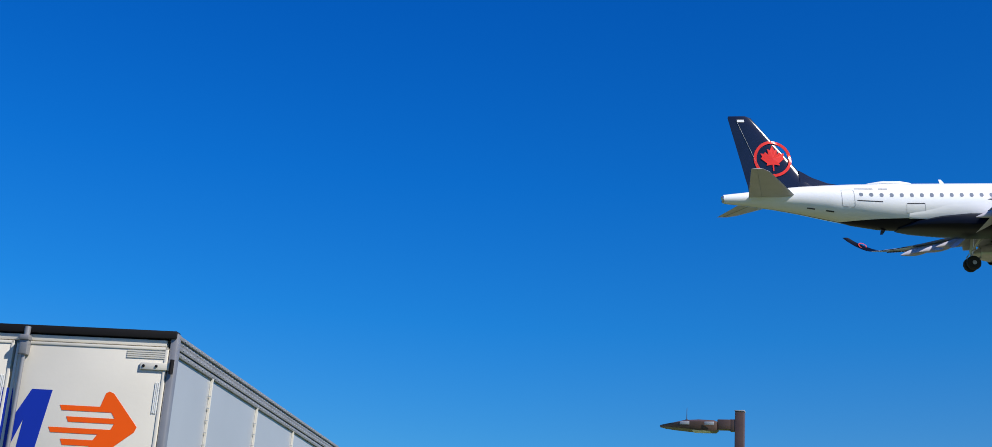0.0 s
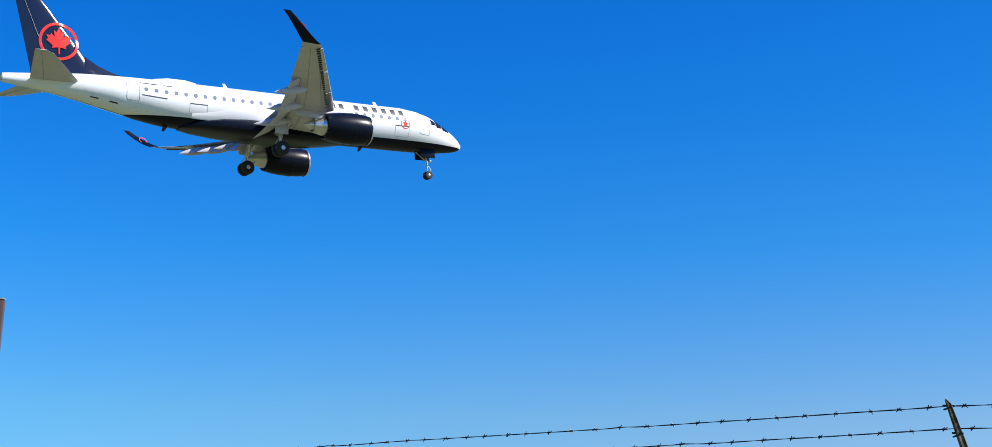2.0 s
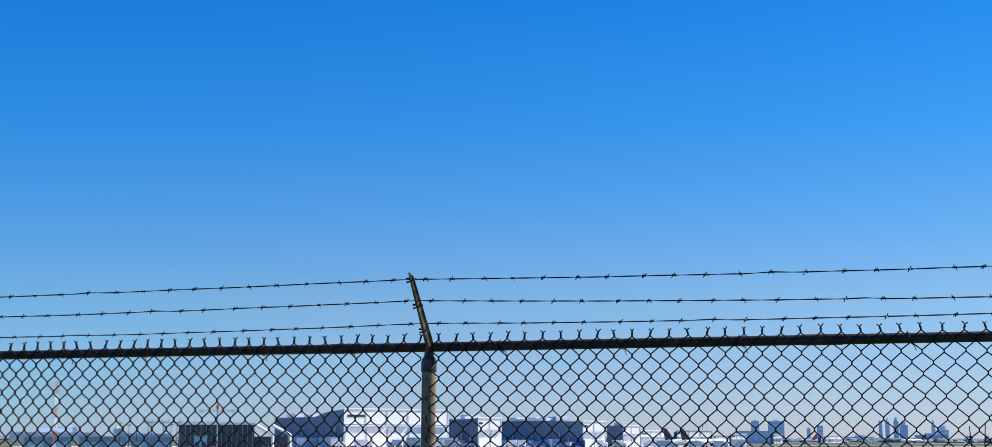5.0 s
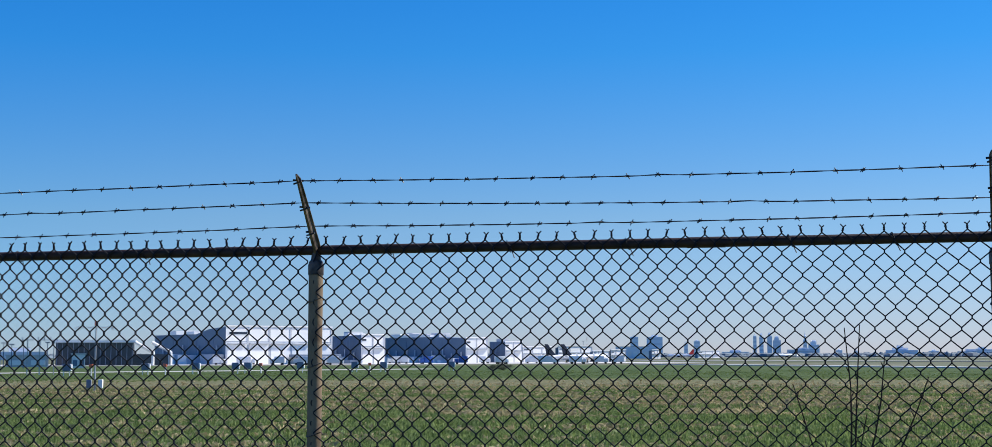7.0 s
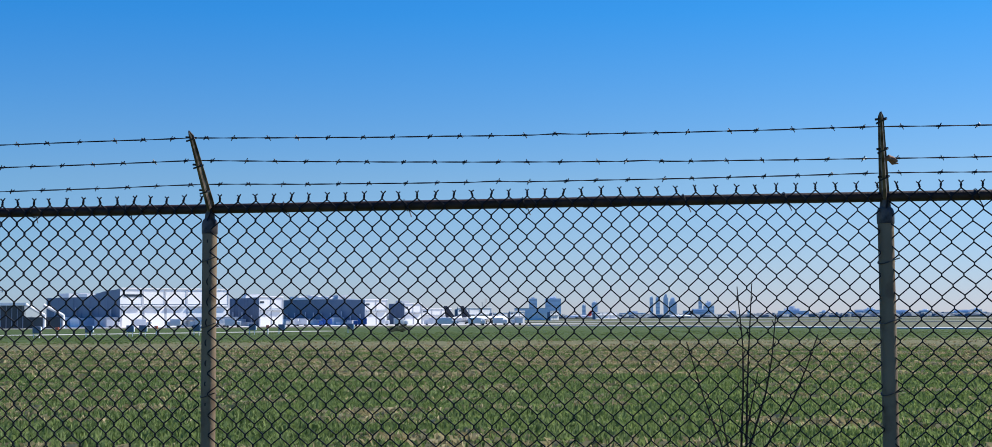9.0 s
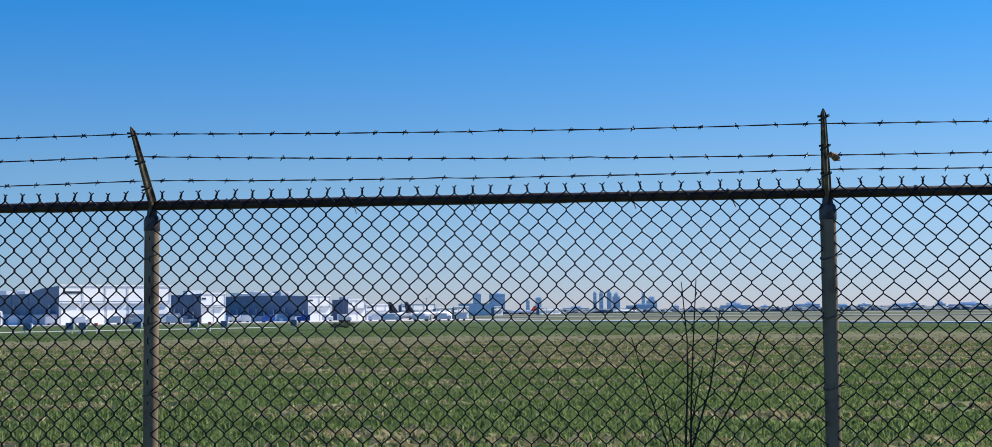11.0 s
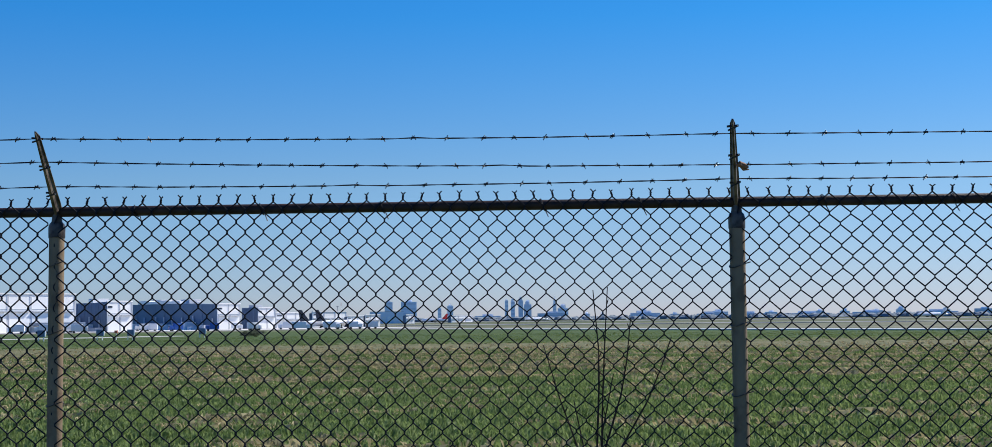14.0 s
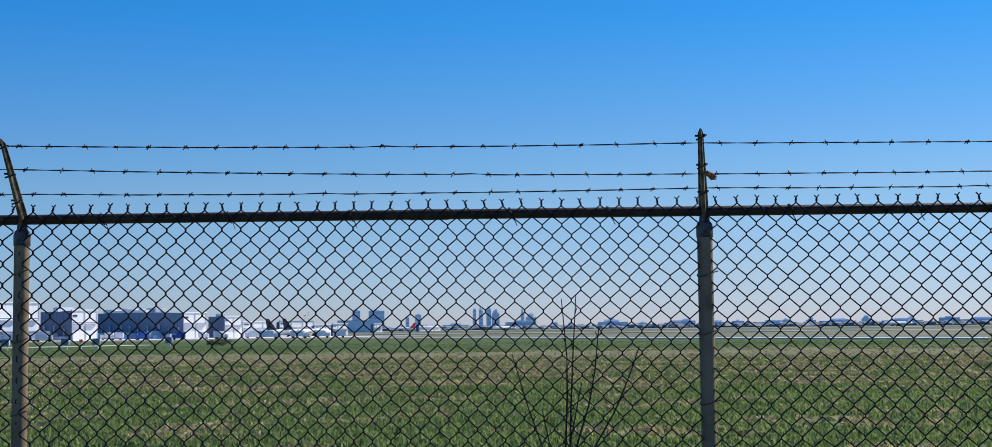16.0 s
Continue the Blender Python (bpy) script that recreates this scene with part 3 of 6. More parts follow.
def airfoil(chord, thick, n=9):
    """A closed section in (back, up), from the trailing edge over the top."""
    xs = [0.5 * (1 - math.cos(math.pi * k / n)) for k in range(n + 1)]
    yt = [5 * thick * (0.2969 * math.sqrt(x) - 0.126 * x - 0.3516 * x * x + 0.2843 * x ** 3 - 0.1036 * x ** 4) for x in xs]
    top = [(x * chord, (y + 0.02 * x * (1 - x) * 4 * 0.6) * chord) for x, y in zip(xs, yt)]
    bot = [(x * chord, (-y * 0.8 + 0.02 * x * (1 - x) * 4 * 0.6) * chord) for x, y in zip(xs, yt)]
    return list(reversed(top)) + bot[1:-1]


def loft(bm, sections):
    """Skins closed loops of equal length one after another."""
    rows = [[bm.verts.new(p) for p in s] for s in sections]
    n = len(rows[0])
    for a, b in zip(rows, rows[1:]):
        for k in range(n):
            bm.faces.new((a[k], a[(k + 1) % n], b[(k + 1) % n], b[k]))
    bm.faces.new(rows[0])
    bm.faces.new(rows[-1])
    bmesh.ops.recalc_face_normals(bm, faces=bm.faces[:])
    return bm


# span position, leading edge, trailing edge, height, thickness of the wing
WING = [(1.2, -12.9, -19.7, -1.35, 0.14), (3.4, -14.1, -19.55, -1.12, 0.135), (5.8, -15.3, -19.55, -0.85, 0.125), (9.0, -17.0, -20.35, -0.42, 0.115),
        (12.5, -18.95, -21.35, 0.1, 0.11), (16.0, -20.95, -22.35, 0.78, 0.1)]


def wing_at(y):
    for a, b in zip(WING, WING[1:]):
        if a[0] <= y <= b[0]:
            f = (y - a[0]) / (b[0] - a[0])
            return tuple(a[k] + (b[k] - a[k]) * f for k in (1, 2, 3, 4))
    return WING[-1][1:]


def wing_section(y, side, cut=0.0):
    le, te, z, th = wing_at(y)
    ch = le - te
    return [Vector((le - u * (1 - cut if u > ch * 0.999 else 1), side * y, z + v)) for u, v in airfoil(ch, th)]


def strip(y0, y1, u0, u1, down, drop, thick, side, n=6):
    """A movable surface: chord from u0 to u1 of the wing's, turned down and dropped."""
    secs = []
    for k in range(n + 1):
        y = y0 + (y1 - y0) * k / n
        le, te, z, th = wing_at(y)
        ch = le - te
        c = (u1 - u0) * ch
        ca, sa = math.cos(radians(down)), math.sin(radians(down))
        secs.append([Vector((le - u0 * ch - (u * ca + v * sa), side * y, z - drop * ch + (v * ca - u * sa))) for u, v in airfoil(c, thick, 6)])
    return secs


def build_wing(root, side):
    bm = bmesh.new()
    loft(bm, [wing_section(y, side) for y in (1.2, 2.2, 3.4, 4.6, 5.8, 7.4, 9.0, 10.7, 12.5, 14.2, 16.0)])
    wing = part("wing", bm, M_GREYP, root, "pale grey swept wing")
    bm = bmesh.new()
    secs = []
    for f in (0, 0.12, 0.3, 0.55, 0.8, 1.0):
        y = 16.0 + 1.3 * (1 - (1 - f) ** 1.5)
        z = 0.78 + 1.65 * (f ** 1.25)
        le, te = -20.95 - 2.85 * f ** 0.9, -22.35 - 2.0 * f
        tilt = radians(8 + 58 * min(1, f * 2.2))
        ch = le - te
        secs.append([Vector((le - u, side * (y - v * math.sin(tilt)), z + v * math.cos(tilt))) for u, v in airfoil(ch, 0.09)])
    loft(bm, secs)
    wl_ = part("winglet", bm, M_BLACK, wing, "black raked winglet")
    bm = bmesh.new()
    for s_ in (-side,):
        for k in range(24):
            a0, a1 = 2 * math.pi * k / 24, 2 * math.pi * (k + 1) / 24
            q = []
            for a, r in ((a0, 0.34), (a1, 0.34), (a1, 0.27), (a0, 0.27)):
                q.append(bm.verts.new((-22.75 + r * math.cos(a) - r * 0.35 * math.sin(a), side * (16.82 + r * 0.40 * math.sin(a)) + s_ * 0.075, 1.52 + r * 0.92 * math.sin(a))))
            bm.faces.new(q)
    part("winglet_ring", bm, M_RED, wl_, "red ring emblem", smooth=False)
    for y0, y1 in ((1.9, 5.5), (5.75, 11.0)):
        bm = bmesh.new()
        loft(bm, strip(y0, y1, 0.80 if y0 < 3 else 0.77, 1.14, 30, 0.035, 0.13, side))
        part("flap", bm, M_GREYP, wing, "lowered grey flap")
        bm = bmesh.new()
        loft(bm, strip(y0, y1, 0.74, 0.81, 12, 0.02, 0.2, side))
        part("flap_vane", bm, M_LINE, wing)
    bm = bmesh.new()
    loft(bm, strip(11.2, 15.4, 0.76, 1.02, 4, 0.012, 0.11, side))
    part("aileron", bm, M_GREYP, wing)
    for y0, y1 in ((2.2, 5.0), (6.5, 9.5), (9.6, 12.6), (12.7, 15.6)):
        bm = bmesh.new()
        loft(bm, strip(y0, y1, -0.075, 0.085, 24, 0.03, 0.28, side, 4))
        part("slat", bm, M_ALU, wing, "extended bare metal slat")
        bm = bmesh.new()
        k = 10
        for j in range(k):
            y = y0 + (y1 - y0) * (j + 0.5) / k
            le, te, z, th = wing_at(y)
            rod(bm, (le - 0.1, side * y, z - 0.06), (le - 0.42, side * y, z - 0.13), 0.05, n=6)
        part("slat_track", bm, M_DARKLINE, wing)
    for y, ln in ((4.2, 3.3), (7.2, 3.1), (10.0, 2.7)):
        le, te, z, th = wing_at(y)
        bm = bmesh.new()
        prof = [(0, 0.02), (-0.25, 0.14), (-0.7, 0.24), (-1.3, 0.29), (-1.9, 0.27), (-2.5, 0.19), (-3.0, 0.09), (-3.3, 0.015)]
        k = ln / 3.3
        lathe(bm, [(s * k, r * (0.85 + 0.15 * k)) for s, r in prof], 14,
              Matrix.Translation((te + ln * 0.52, side * y, z - 0.36)) @ Matrix.Rotation(radians(-11), 4, "Y") @ Matrix.Diagonal((1, 0.75, 1.15, 1)))
        part("flap_fairing", bm, M_GREYP, wing, "boat-shaped flap track fairing")
    for u in (0.2, 0.55):
        bm = bmesh.new()
        pts = []
        for k in range(13):
            y = 2.4 + 13 * k / 12
            le, te, z, th = wing_at(y)
            pts.append(Vector((le - u * (le - te), side * y, z - (le - te) * th * (0.36 if u < 0.5 else 0.27) - 0.004)))
        tube_points(bm, pts, 0.015, 4)
        part("panel_seam", bm, M_LINE, wing)
    return wing


def build_engine(root, side):
    m = Matrix.Translation((-12.13, side * 5.82, -2.13))
    bm = bmesh.new()
    outer = [(-0.12, 1.03), (-0.02, 1.09), (-0.2, 1.16), (-0.7, 1.24), (-1.5, 1.27), (-2.4, 1.24), (-3.2, 1.14), (-3.85, 1.0), (-3.87, 0.96), (-3.2, 0.9)]
    n = 40
    rings = []
    for s, r in [(-1.6, 0.93), (-0.6, 0.98)] + outer:
        rings.append([bm.verts.new(m @ Vector((s, r * math.cos(2 * math.pi * k / n), r * math.sin(2 * math.pi * k / n) * (0.97 if math.sin(2 * math.pi * k / n) < 0 else 1)))) for k in range(n)])
    for a, b in zip(rings, rings[1:]):
        for k in range(n):
            bm.faces.new((a[k], a[(k + 1) % n], b[(k + 1) % n], b[k]))
    bmesh.ops.recalc_face_normals(bm, faces=bm.faces[:])
    eng = part("engine_cowl", bm, M_BLACK, root, "glossy black engine cowl")
    bm = bmesh.new()
    for k in range(n):
        a0, a1 = 2 * math.pi * k / n, 2 * math.pi * (k + 1) / n
        row = []
        for s, r in ((-0.25, 1.015), (-0.1, 1.045), (0.015, 1.1), (-0.03, 1.14), (-0.14, 1.165)):
            row.append([bm.verts.new(m @ Vector((s, r * math.cos(a), r * math.sin(a)))) for a in (a0, a1)])
        for (p, q), (u, v) in zip(row, row[1:]):
            bm.faces.new((p, q, v, u))
    bmesh.ops.remove_doubles(bm, verts=bm.verts[:], dist=0.0005)
    bmesh.ops.recalc_face_normals(bm, faces=bm.faces[:])
    part("inlet_lip", bm, M_ALU, eng, "polished metal inlet lip")
    bm = bmesh.new()
    lathe(bm, [(-1.5, 0.95), (-1.45, 0.94), (-1.4, 0.3), (-1.0, 0.16), (-0.85, 0.02)], 28, m)
    part("fan", bm, M_LINE, eng)
    bm = bmesh.new()
    lathe(bm, [(-3.1, 0.9), (-3.6, 0.84), (-4.2, 0.68), (-4.75, 0.56), (-4.8, 0.5), (-4.5, 0.4), (-5.0, 0.32), (-5.5, 0.06)], 28, m)
    part("exhaust_cone", bm, M_ALU, eng, "bare metal exhaust nozzle")
    bm = bmesh.new()
    secs = []
    for s, z0, z1, w in ((-1.0, 1.1, 1.2, 0.06), (-2.0, 0.9, 1.45, 0.2), (-3.4, 0.75, 1.5, 0.24), (-4.6, 0.55, 1.3, 0.2), (-6.0, 0.75, 1.15, 0.1), (-6.8, 0.95, 1.1, 0.03)):
        secs.append([m @ Vector((s, sy * w, z)) for sy, z in ((-1, z0), (-1, (z0 + z1) / 2), (-0.7, z1), (0.7, z1), (1, (z0 + z1) / 2), (1, z0))])
    loft(bm, secs)
    part("pylon", bm, M_GREYP, root, "grey engine pylon")
    bm = bmesh.new()
    frm = [m @ Vector((-1.55, 1.272 * math.cos(a), 1.272 * math.sin(a))) for a in [2 * math.pi * k / 48 for k in range(49)]]
    tube_points(bm, frm, 0.008, 4)
    part("cowl_seam", bm, M_DARKLINE, eng)


def build_wheel(bm_parent, c, r, w, label=""):
    bm = bmesh.new()
    lathe(bm, [(-w / 2, r * 0.58), (-w / 2, r * 0.8), (-w * 0.42, r * 0.93), (-w * 0.2, r), (w * 0.2, r), (w * 0.42, r * 0.93), (w / 2, r * 0.8), (w / 2, r * 0.58)], 28,
          Matrix.Translation(c), axis="Y")
    wheel = part("wheel", bm, M_TYRE, bm_parent, "black rubber tyre")
    bm = bmesh.new()
    lathe(bm, [(-w * 0.52, 0.06 * r), (-w * 0.5, r * 0.3), (-w * 0.42, r * 0.36), (-w * 0.5, r * 0.56), (w * 0.5, r * 0.56), (w * 0.42, r * 0.36), (w * 0.5, r * 0.3), (w * 0.52, 0.06 * r)], 24,
          Matrix.Translation(c), axis="Y")
    part("rim", bm, M_STRUT, wheel, "pale metal wheel rim")


def build_gear(root):
    for side in (-1, 1):
        y = side * 3.47
        bm = bmesh.new()
        rod(bm, (-18.4, side * 3.2, -1.4), (-18.56, y, -2.75), 0.17, n=16)
        rod(bm, (-18.56, y, -2.7), (-18.58, y, -3.62), 0.11, n=16)
        rod(bm, (-18.58, y - 0.5, -3.62), (-18.58, y + 0.5, -3.62), 0.09, n=12)
        leg = part("main_gear", bm, M_STRUT, root, "main landing gear leg")
        for s in (-1, 1):
            build_wheel(leg, (-18.58, y + s * 0.37, -3.62), 0.57, 0.38)
        bm = bmesh.new()
        rod(bm, (-18.5, y - side * 0.1, -2.6), (-18.3, side * 1.6, -1.8), 0.07, n=10)
        rod(bm, (-18.5, y, -2.5), (-17.4, y * 0.95, -1.5), 0.06, n=10)
        part("side_brace", bm, M_STRUT, leg)
        bm = bmesh.new()
        rod(bm, (-18.72, y, -2.8), (-18.98, y, -3.15), 0.04, n=8)
        rod(bm, (-18.98, y, -3.15), (-18.7, y, -3.5), 0.04, n=8)
        part("torque_link", bm, M_STRUT, leg)
        bm = bmesh.new()
        box(bm, -19.1, -18.0, side * 3.72 - 0.03, side * 3.72 + 0.03, -2.45, -1.25, 0.02)
        part("gear_door", bm, M_GREYP, leg)
    bm = bmesh.new()
    rod(bm, (-3.55, 0, -1.5), (-3.42, 0, -2.9), 0.1, n=14)
    rod(bm, (-3.42, 0, -2.85), (-3.38, 0, -3.75), 0.065, n=14)
    rod(bm, (-3.38, -0.26, -3.78), (-3.38, 0.26, -3.78), 0.05, n=10)
    leg = part("nose_gear", bm, M_STRUT, root, "nose landing gear leg")
    for s in (-1, 1):
        build_wheel(leg, (-3.38, s * 0.2, -3.78), 0.36, 0.2)
    bm = bmesh.new()
    rod(bm, (-3.45, 0, -2.6), (-4.6, 0, -1.7), 0.05, n=10)
    part("drag_strut", bm, M_STRUT, leg)
    bm = bmesh.new()
    rod(bm, (-3.3, 0.0, -2.95), (-3.05, 0.0, -3.3), 0.035, n=8)
    rod(bm, (-3.05, 0.0, -3.3), (-3.33, 0.0, -3.65), 0.035, n=8)
    part("torque_link", bm, M_STRUT, leg)
    for s in (-1, 1):
        bm = bmesh.new()
        box(bm, -4.3, -2.9, s * 0.52 - 0.02, s * 0.52 + 0.02, -2.35, -1.55, 0.015)
        part("gear_door", bm, M_BLACK, leg)
        bm = bmesh.new()
        lathe(bm, [(0, 0.09), (0.08, 0.1), (0.1, 0.02)], 12, Matrix.Translation((-3.2, s * 0.16, -2.55)))
        part("landing_light", bm, M_LENS, leg)


def build_tail(root):
    bm = bmesh.new()
    secs = []
    for z, le, te in ((1.0, -30.4, -36.75), (1.75, -31.3, -36.8), (2.4, -32.35, -36.95), (3.6, -33.25, -37.2), (5.0, -34.35, -37.5), (6.4, -35.45, -37.8), (7.35, -36.2, -38.0), (7.52, -36.6, -37.95)):
        ch = le - te
        secs.append([Vector((le - u, v, z)) for u, v in [(a, b - 0.02 * (a / ch) * (1 - a / ch) * 4 * 0.6 * ch) for a, b in airfoil(ch, 0.1 if z < 7.4 else 0.04)]])
    loft(bm, secs)
    fin = part("fin", bm, M_NAVY, root, "dark navy tail fin")
    bm = bmesh.new()
    loft(bm, [[Vector((-29.0, -0.02, 1.62)), Vector((-29.0, 0.02, 1.62)), Vector((-29.0, 0.02, 1.72)), Vector((-29.0, -0.02, 1.72))],
              [Vector((-30.6, -0.12, 1.5)), Vector((-30.6, 0.12, 1.5)), Vector((-30.6, 0.06, 1.98)), Vector((-30.6, -0.06, 1.98))],
              [Vector((-31.8, -0.22, 1.4)), Vector((-31.8, 0.22, 1.4)), Vector((-31.8, 0.1, 2.42)), Vector((-31.8, -0.1, 2.42))],
              [Vector((-32.8, -0.24, 1.4)), Vector((-32.8, 0.24, 1.4)), Vector((-32.8, 0.14, 3.0)), Vector((-32.8, -0.14, 3.0))]])
    part("dorsal_fillet", bm, M_NAVY, fin)
    # ring and leaf emblem, a thin raised film on both faces of the fin
    leaf = [(0, 1.0), (0.2, 0.6), (0.42, 0.74), (0.34, 0.22), (0.62, 0.5), (0.7, 0.34), (1.0, 0.38), (0.88, 0.1), (1.0, -0.02), (0.5, -0.4), (0.56, -0.58), (0.06, -0.5), (0.05, -1.0), (-0.05, -1.0)]
    leaf += [(-a, b) for a, b in reversed(leaf[1:12])]

    def half_thick(x, z):
        f = (z - 1.75) / (7.35 - 1.75)
        le, te = -31.3 - 4.9 * f, -36.8 - 1.2 * f
        u = max(0.001, min(0.999, (le - x) / (le - te)))
        return 5 * 0.1 * (le - te) * (0.2969 * math.sqrt(u) - 0.126 * u - 0.3516 * u * u + 0.2843 * u ** 3 - 0.1036 * u ** 4)

    for side in (-1, 1):
        bm = bmesh.new()
        cx, cz = -34.75, 3.95
        n = 56
        rings = []
        for r in (1.47, 1.36, 1.25):
            rings.append([bm.verts.new((cx + r * math.cos(2 * math.pi * k / n), side * (0.012 + half_thick(cx + r * math.cos(2 * math.pi * k / n), cz + r * math.sin(2 * math.pi * k / n))), cz + r * math.sin(2 * math.pi * k / n))) for k in range(n)])
        for a, b in zip(rings, rings[1:]):
            for k in range(n):
                if not 39 <= k <= 40:
                    bm.faces.new((a[k], a[(k + 1) % n], b[(k + 1) % n], b[k]))
        part("fin_ring", bm, M_RED, fin, "red ring emblem", smooth=False)
        bm = bmesh.new()
        edge = [(cx + u * 0.92, cz + 0.05 + v * 1.05) for u, v in leaf]
        mid_ = bm.verts.new((cx, side * (0.014 + half_thick(cx, cz)), cz))
        vs = [bm.verts.new((x, side * (0.014 + half_thick(x, z)), z)) for x, z in edge]
        for k in range(len(vs)):
            bm.faces.new((mid_, vs[k], vs[(k + 1) % len(vs)]))
        part("fin_leaf", bm, M_RED, fin, "plain red pointed leaf shape", smooth=False)
        bm = bmesh.new()
        box(bm, -37.3, -36.75, side * 0.1 - 0.004, side * 0.1 + 0.004, 7.0, 7.2)
        part("fin_mark", bm, M_WHITE, fin)
        bm = bmesh.new()
        tube_points(bm, [Vector((-35.4 - 0.38 * z_, side * (0.0 + half_thick(-35.4 - 0.38 * z_, 2 + z_)), 2 + z_)) for z_ in (0, 1.2, 2.4, 3.6, 4.8, 5.2)], 0.018, 4)
        part("rudder_seam", bm, M_LINE, fin)
        bm = bmesh.new()
        secs = []
        for f in (0, 0.3, 0.6, 0.9, 1.0):
            y = 0.3 + 5.9 * f
            le, te = -33.1 - 3.75 * f - (0.3 if f == 1 else 0), -36.9 - 1.1 * f
            ch = le - te
            secs.append([Vector((le - u, side * y, 0.75 + 0.4 * f + v)) for u, v in airfoil(ch, 0.1 if f < 1 else 0.05)])
        loft(bm, secs)
        st = part("stabiliser", bm, M_GREYP, root, "pale grey horizontal stabiliser")
        bm = bmesh.new()
        tube_points(bm, [Vector((-35.9 - 1.6 * f, side * (0.5 + 5.5 * f), 0.69 + 0.41 * f)) for f in (0, 0.5, 1)], 0.016, 4)
        part("elevator_seam", bm, M_LINE, st)
    bm = bmesh.new()
    lathe(bm, [(-38.6, 0.27), (-38.86, 0.27), (-38.9, 0.24), (-38.8, 0.1)], 20, Matrix.Translation((0, 0, 0.75)))
    part("tail_exhaust", bm, M_ALU, root, "bare metal tail exhaust")


def build_airliner():
    root = thing("airliner", "white twin-engine airliner with black belly, navy fin, gear down", "airliner", m=pose(-54.65, 99.8, 37.6, 0.62, -5.0, 59.42))
    body = build_fuselage(root)
    bm = bmesh.new()
    secs = []
    for x, w, zt, zb in ((-11.6, 0.5, -1.6, -1.84), (-12.8, 1.45, -0.95, -2.0), (-14.5, 1.85, -0.75, -2.2), (-17, 1.95, -0.75, -2.28), (-20.5, 1.92, -0.75, -2.25), (-22.5, 1.8, -0.95, -2.1), (-24.3, 1.4, -1.3, -1.95), (-25.6, 0.5, -1.7, -1.86)):
        ring = []
        for k in range(20):
            a = 2 * math.pi * k / 20
            ring.append(Vector((x, w * math.copysign(abs(math.cos(a)) ** 0.7, math.cos(a)), (zt + zb) / 2 + (zt - zb) / 2 * math.copysign(abs(math.sin(a)) ** 0.7, math.sin(a)))))
        secs.append(ring)
    loft(bm, secs)
    part("belly_fairing", bm, M_BLACK, root, "black wing root fairing")
    for side in (-1, 1):
        build_wing(root, side)
        build_engine(root, side)
        bm = bmesh.new()
        secs = []
        for x, w, t0, t1 in ((-13.2, 0.02, -36, -30), (-16, 0.12, -44, -12), (-19, 0.16, -44, -6), (-22, 0.14, -44, -10), (-25, 0.03, -42, -30)):
            secs.append([skin(x, t0, side, -0.05), skin(x, t0, side, w), skin(x, (t0 + t1) / 2, side, w), skin(x, t1, side, 0.01), skin(x, (t0 + t1) / 2, side, -0.08)])
        loft(bm, secs)
        part("wing_root_fillet", bm, M_WHITE, root)
    build_gear(root)
    build_tail(root)
    for side in (-1, 1):
        for k in range(30):
            x = -6.3 - 0.768 * k
            if 7.0 < -x - 6.3 < 7.6:
                continue
            bm = bmesh.new()
            patch(bm, x - 0.15, x + 0.15, 9.5, 20.5, side, 0.010, round_=0.85)
            pane = part("cabin_window", bm, M_WINDOW, body)
        bm = bmesh.new()
        for x0, x1, t0, t1 in ((-4.9, -3.95, -17, 36), (-30.0, -29.1, -22, 30)):
            frame_line(bm, x0, x1, t0, t1, side)
            part("cabin_door", bm, M_LINE, body, "white door with a grey seam")
            bm = bmesh.new()
        for x0, x1, t0, t1 in ((-7.3, -6.0, -33, -4), (-25.2, -23.8, -30, -6)):
            frame_line(bm, x0, x1, t0, t1, side, 0.022)
            part("cargo_door", bm, M_LINE, body)
            bm = bmesh.new()
            patch(bm, x0, x1, t1 - 1.2, t1 + 0.8, side, 0.012, 4, 1)
            part("cargo_door_sill", bm, M_DARKLINE, body)
            bm = bmesh.new()
        # the airline's title as plain dark bars
        for x, w in ((-13.5, 0.4), (-12.8, 0.14), (-12.2, 0.4), (-10.8, 0.42), (-9.95, 0.42), (-9.1, 0.42), (-8.25, 0.42), (-7.4, 0.42), (-6.6, 0.4)):
            patch(bm, x - w * 0.5, x + w * 0.5, 26, 46, side, 0.01, 3, 5)
            part("title_bar", bm, M_DARKLINE, body)
            bm = bmesh.new()
        for x0, x1, t0, t1 in ((-29.0, -27.6, 33, 36), (-27.2, -26.5, 33, 36), (-28.9, -27.0, -4, -1.6), (-32.6, -32.0, -46, -41), (-31.2, -30.6, -46, -41)):
            patch(bm, x0, x1, t0, t1, side, 0.01, 3, 2)
            part("marking_bar", bm, M_DARKLINE, body)
            bm = bmesh.new()
        n = 28
        c, ry, rz = station(-6.35)
        outer = [(-6.35 + r * math.cos(2 * math.pi * k / n), 3 + math.degrees(r / rz) * math.sin(2 * math.pi * k / n)) for r in (0.44, 0.38) for k in range(n)]
        vs = [bm.verts.new(skin(x, t, side, 0.01)) for x, t in outer]
        for k in range(n):
            bm.faces.new((vs[k], vs[(k + 1) % n], vs[n + (k + 1) % n], vs[n + k]))
        part("door_ring", bm, M_RED, body, "small red ring emblem")
        bm = bmesh.new()
        vs = [bm.verts.new(skin(-6.35 + (0.3 if k % 2 == 0 else 0.14) * math.sin(math.pi * k / 5), 3 + math.degrees((0.3 if k % 2 == 0 else 0.14) / rz) * math.cos(math.pi * k / 5), side, 0.01)) for k in range(10)]
        bm.faces.new(vs)
        part("door_leaf", bm, M_RED, body)
        bm = bmesh.new()
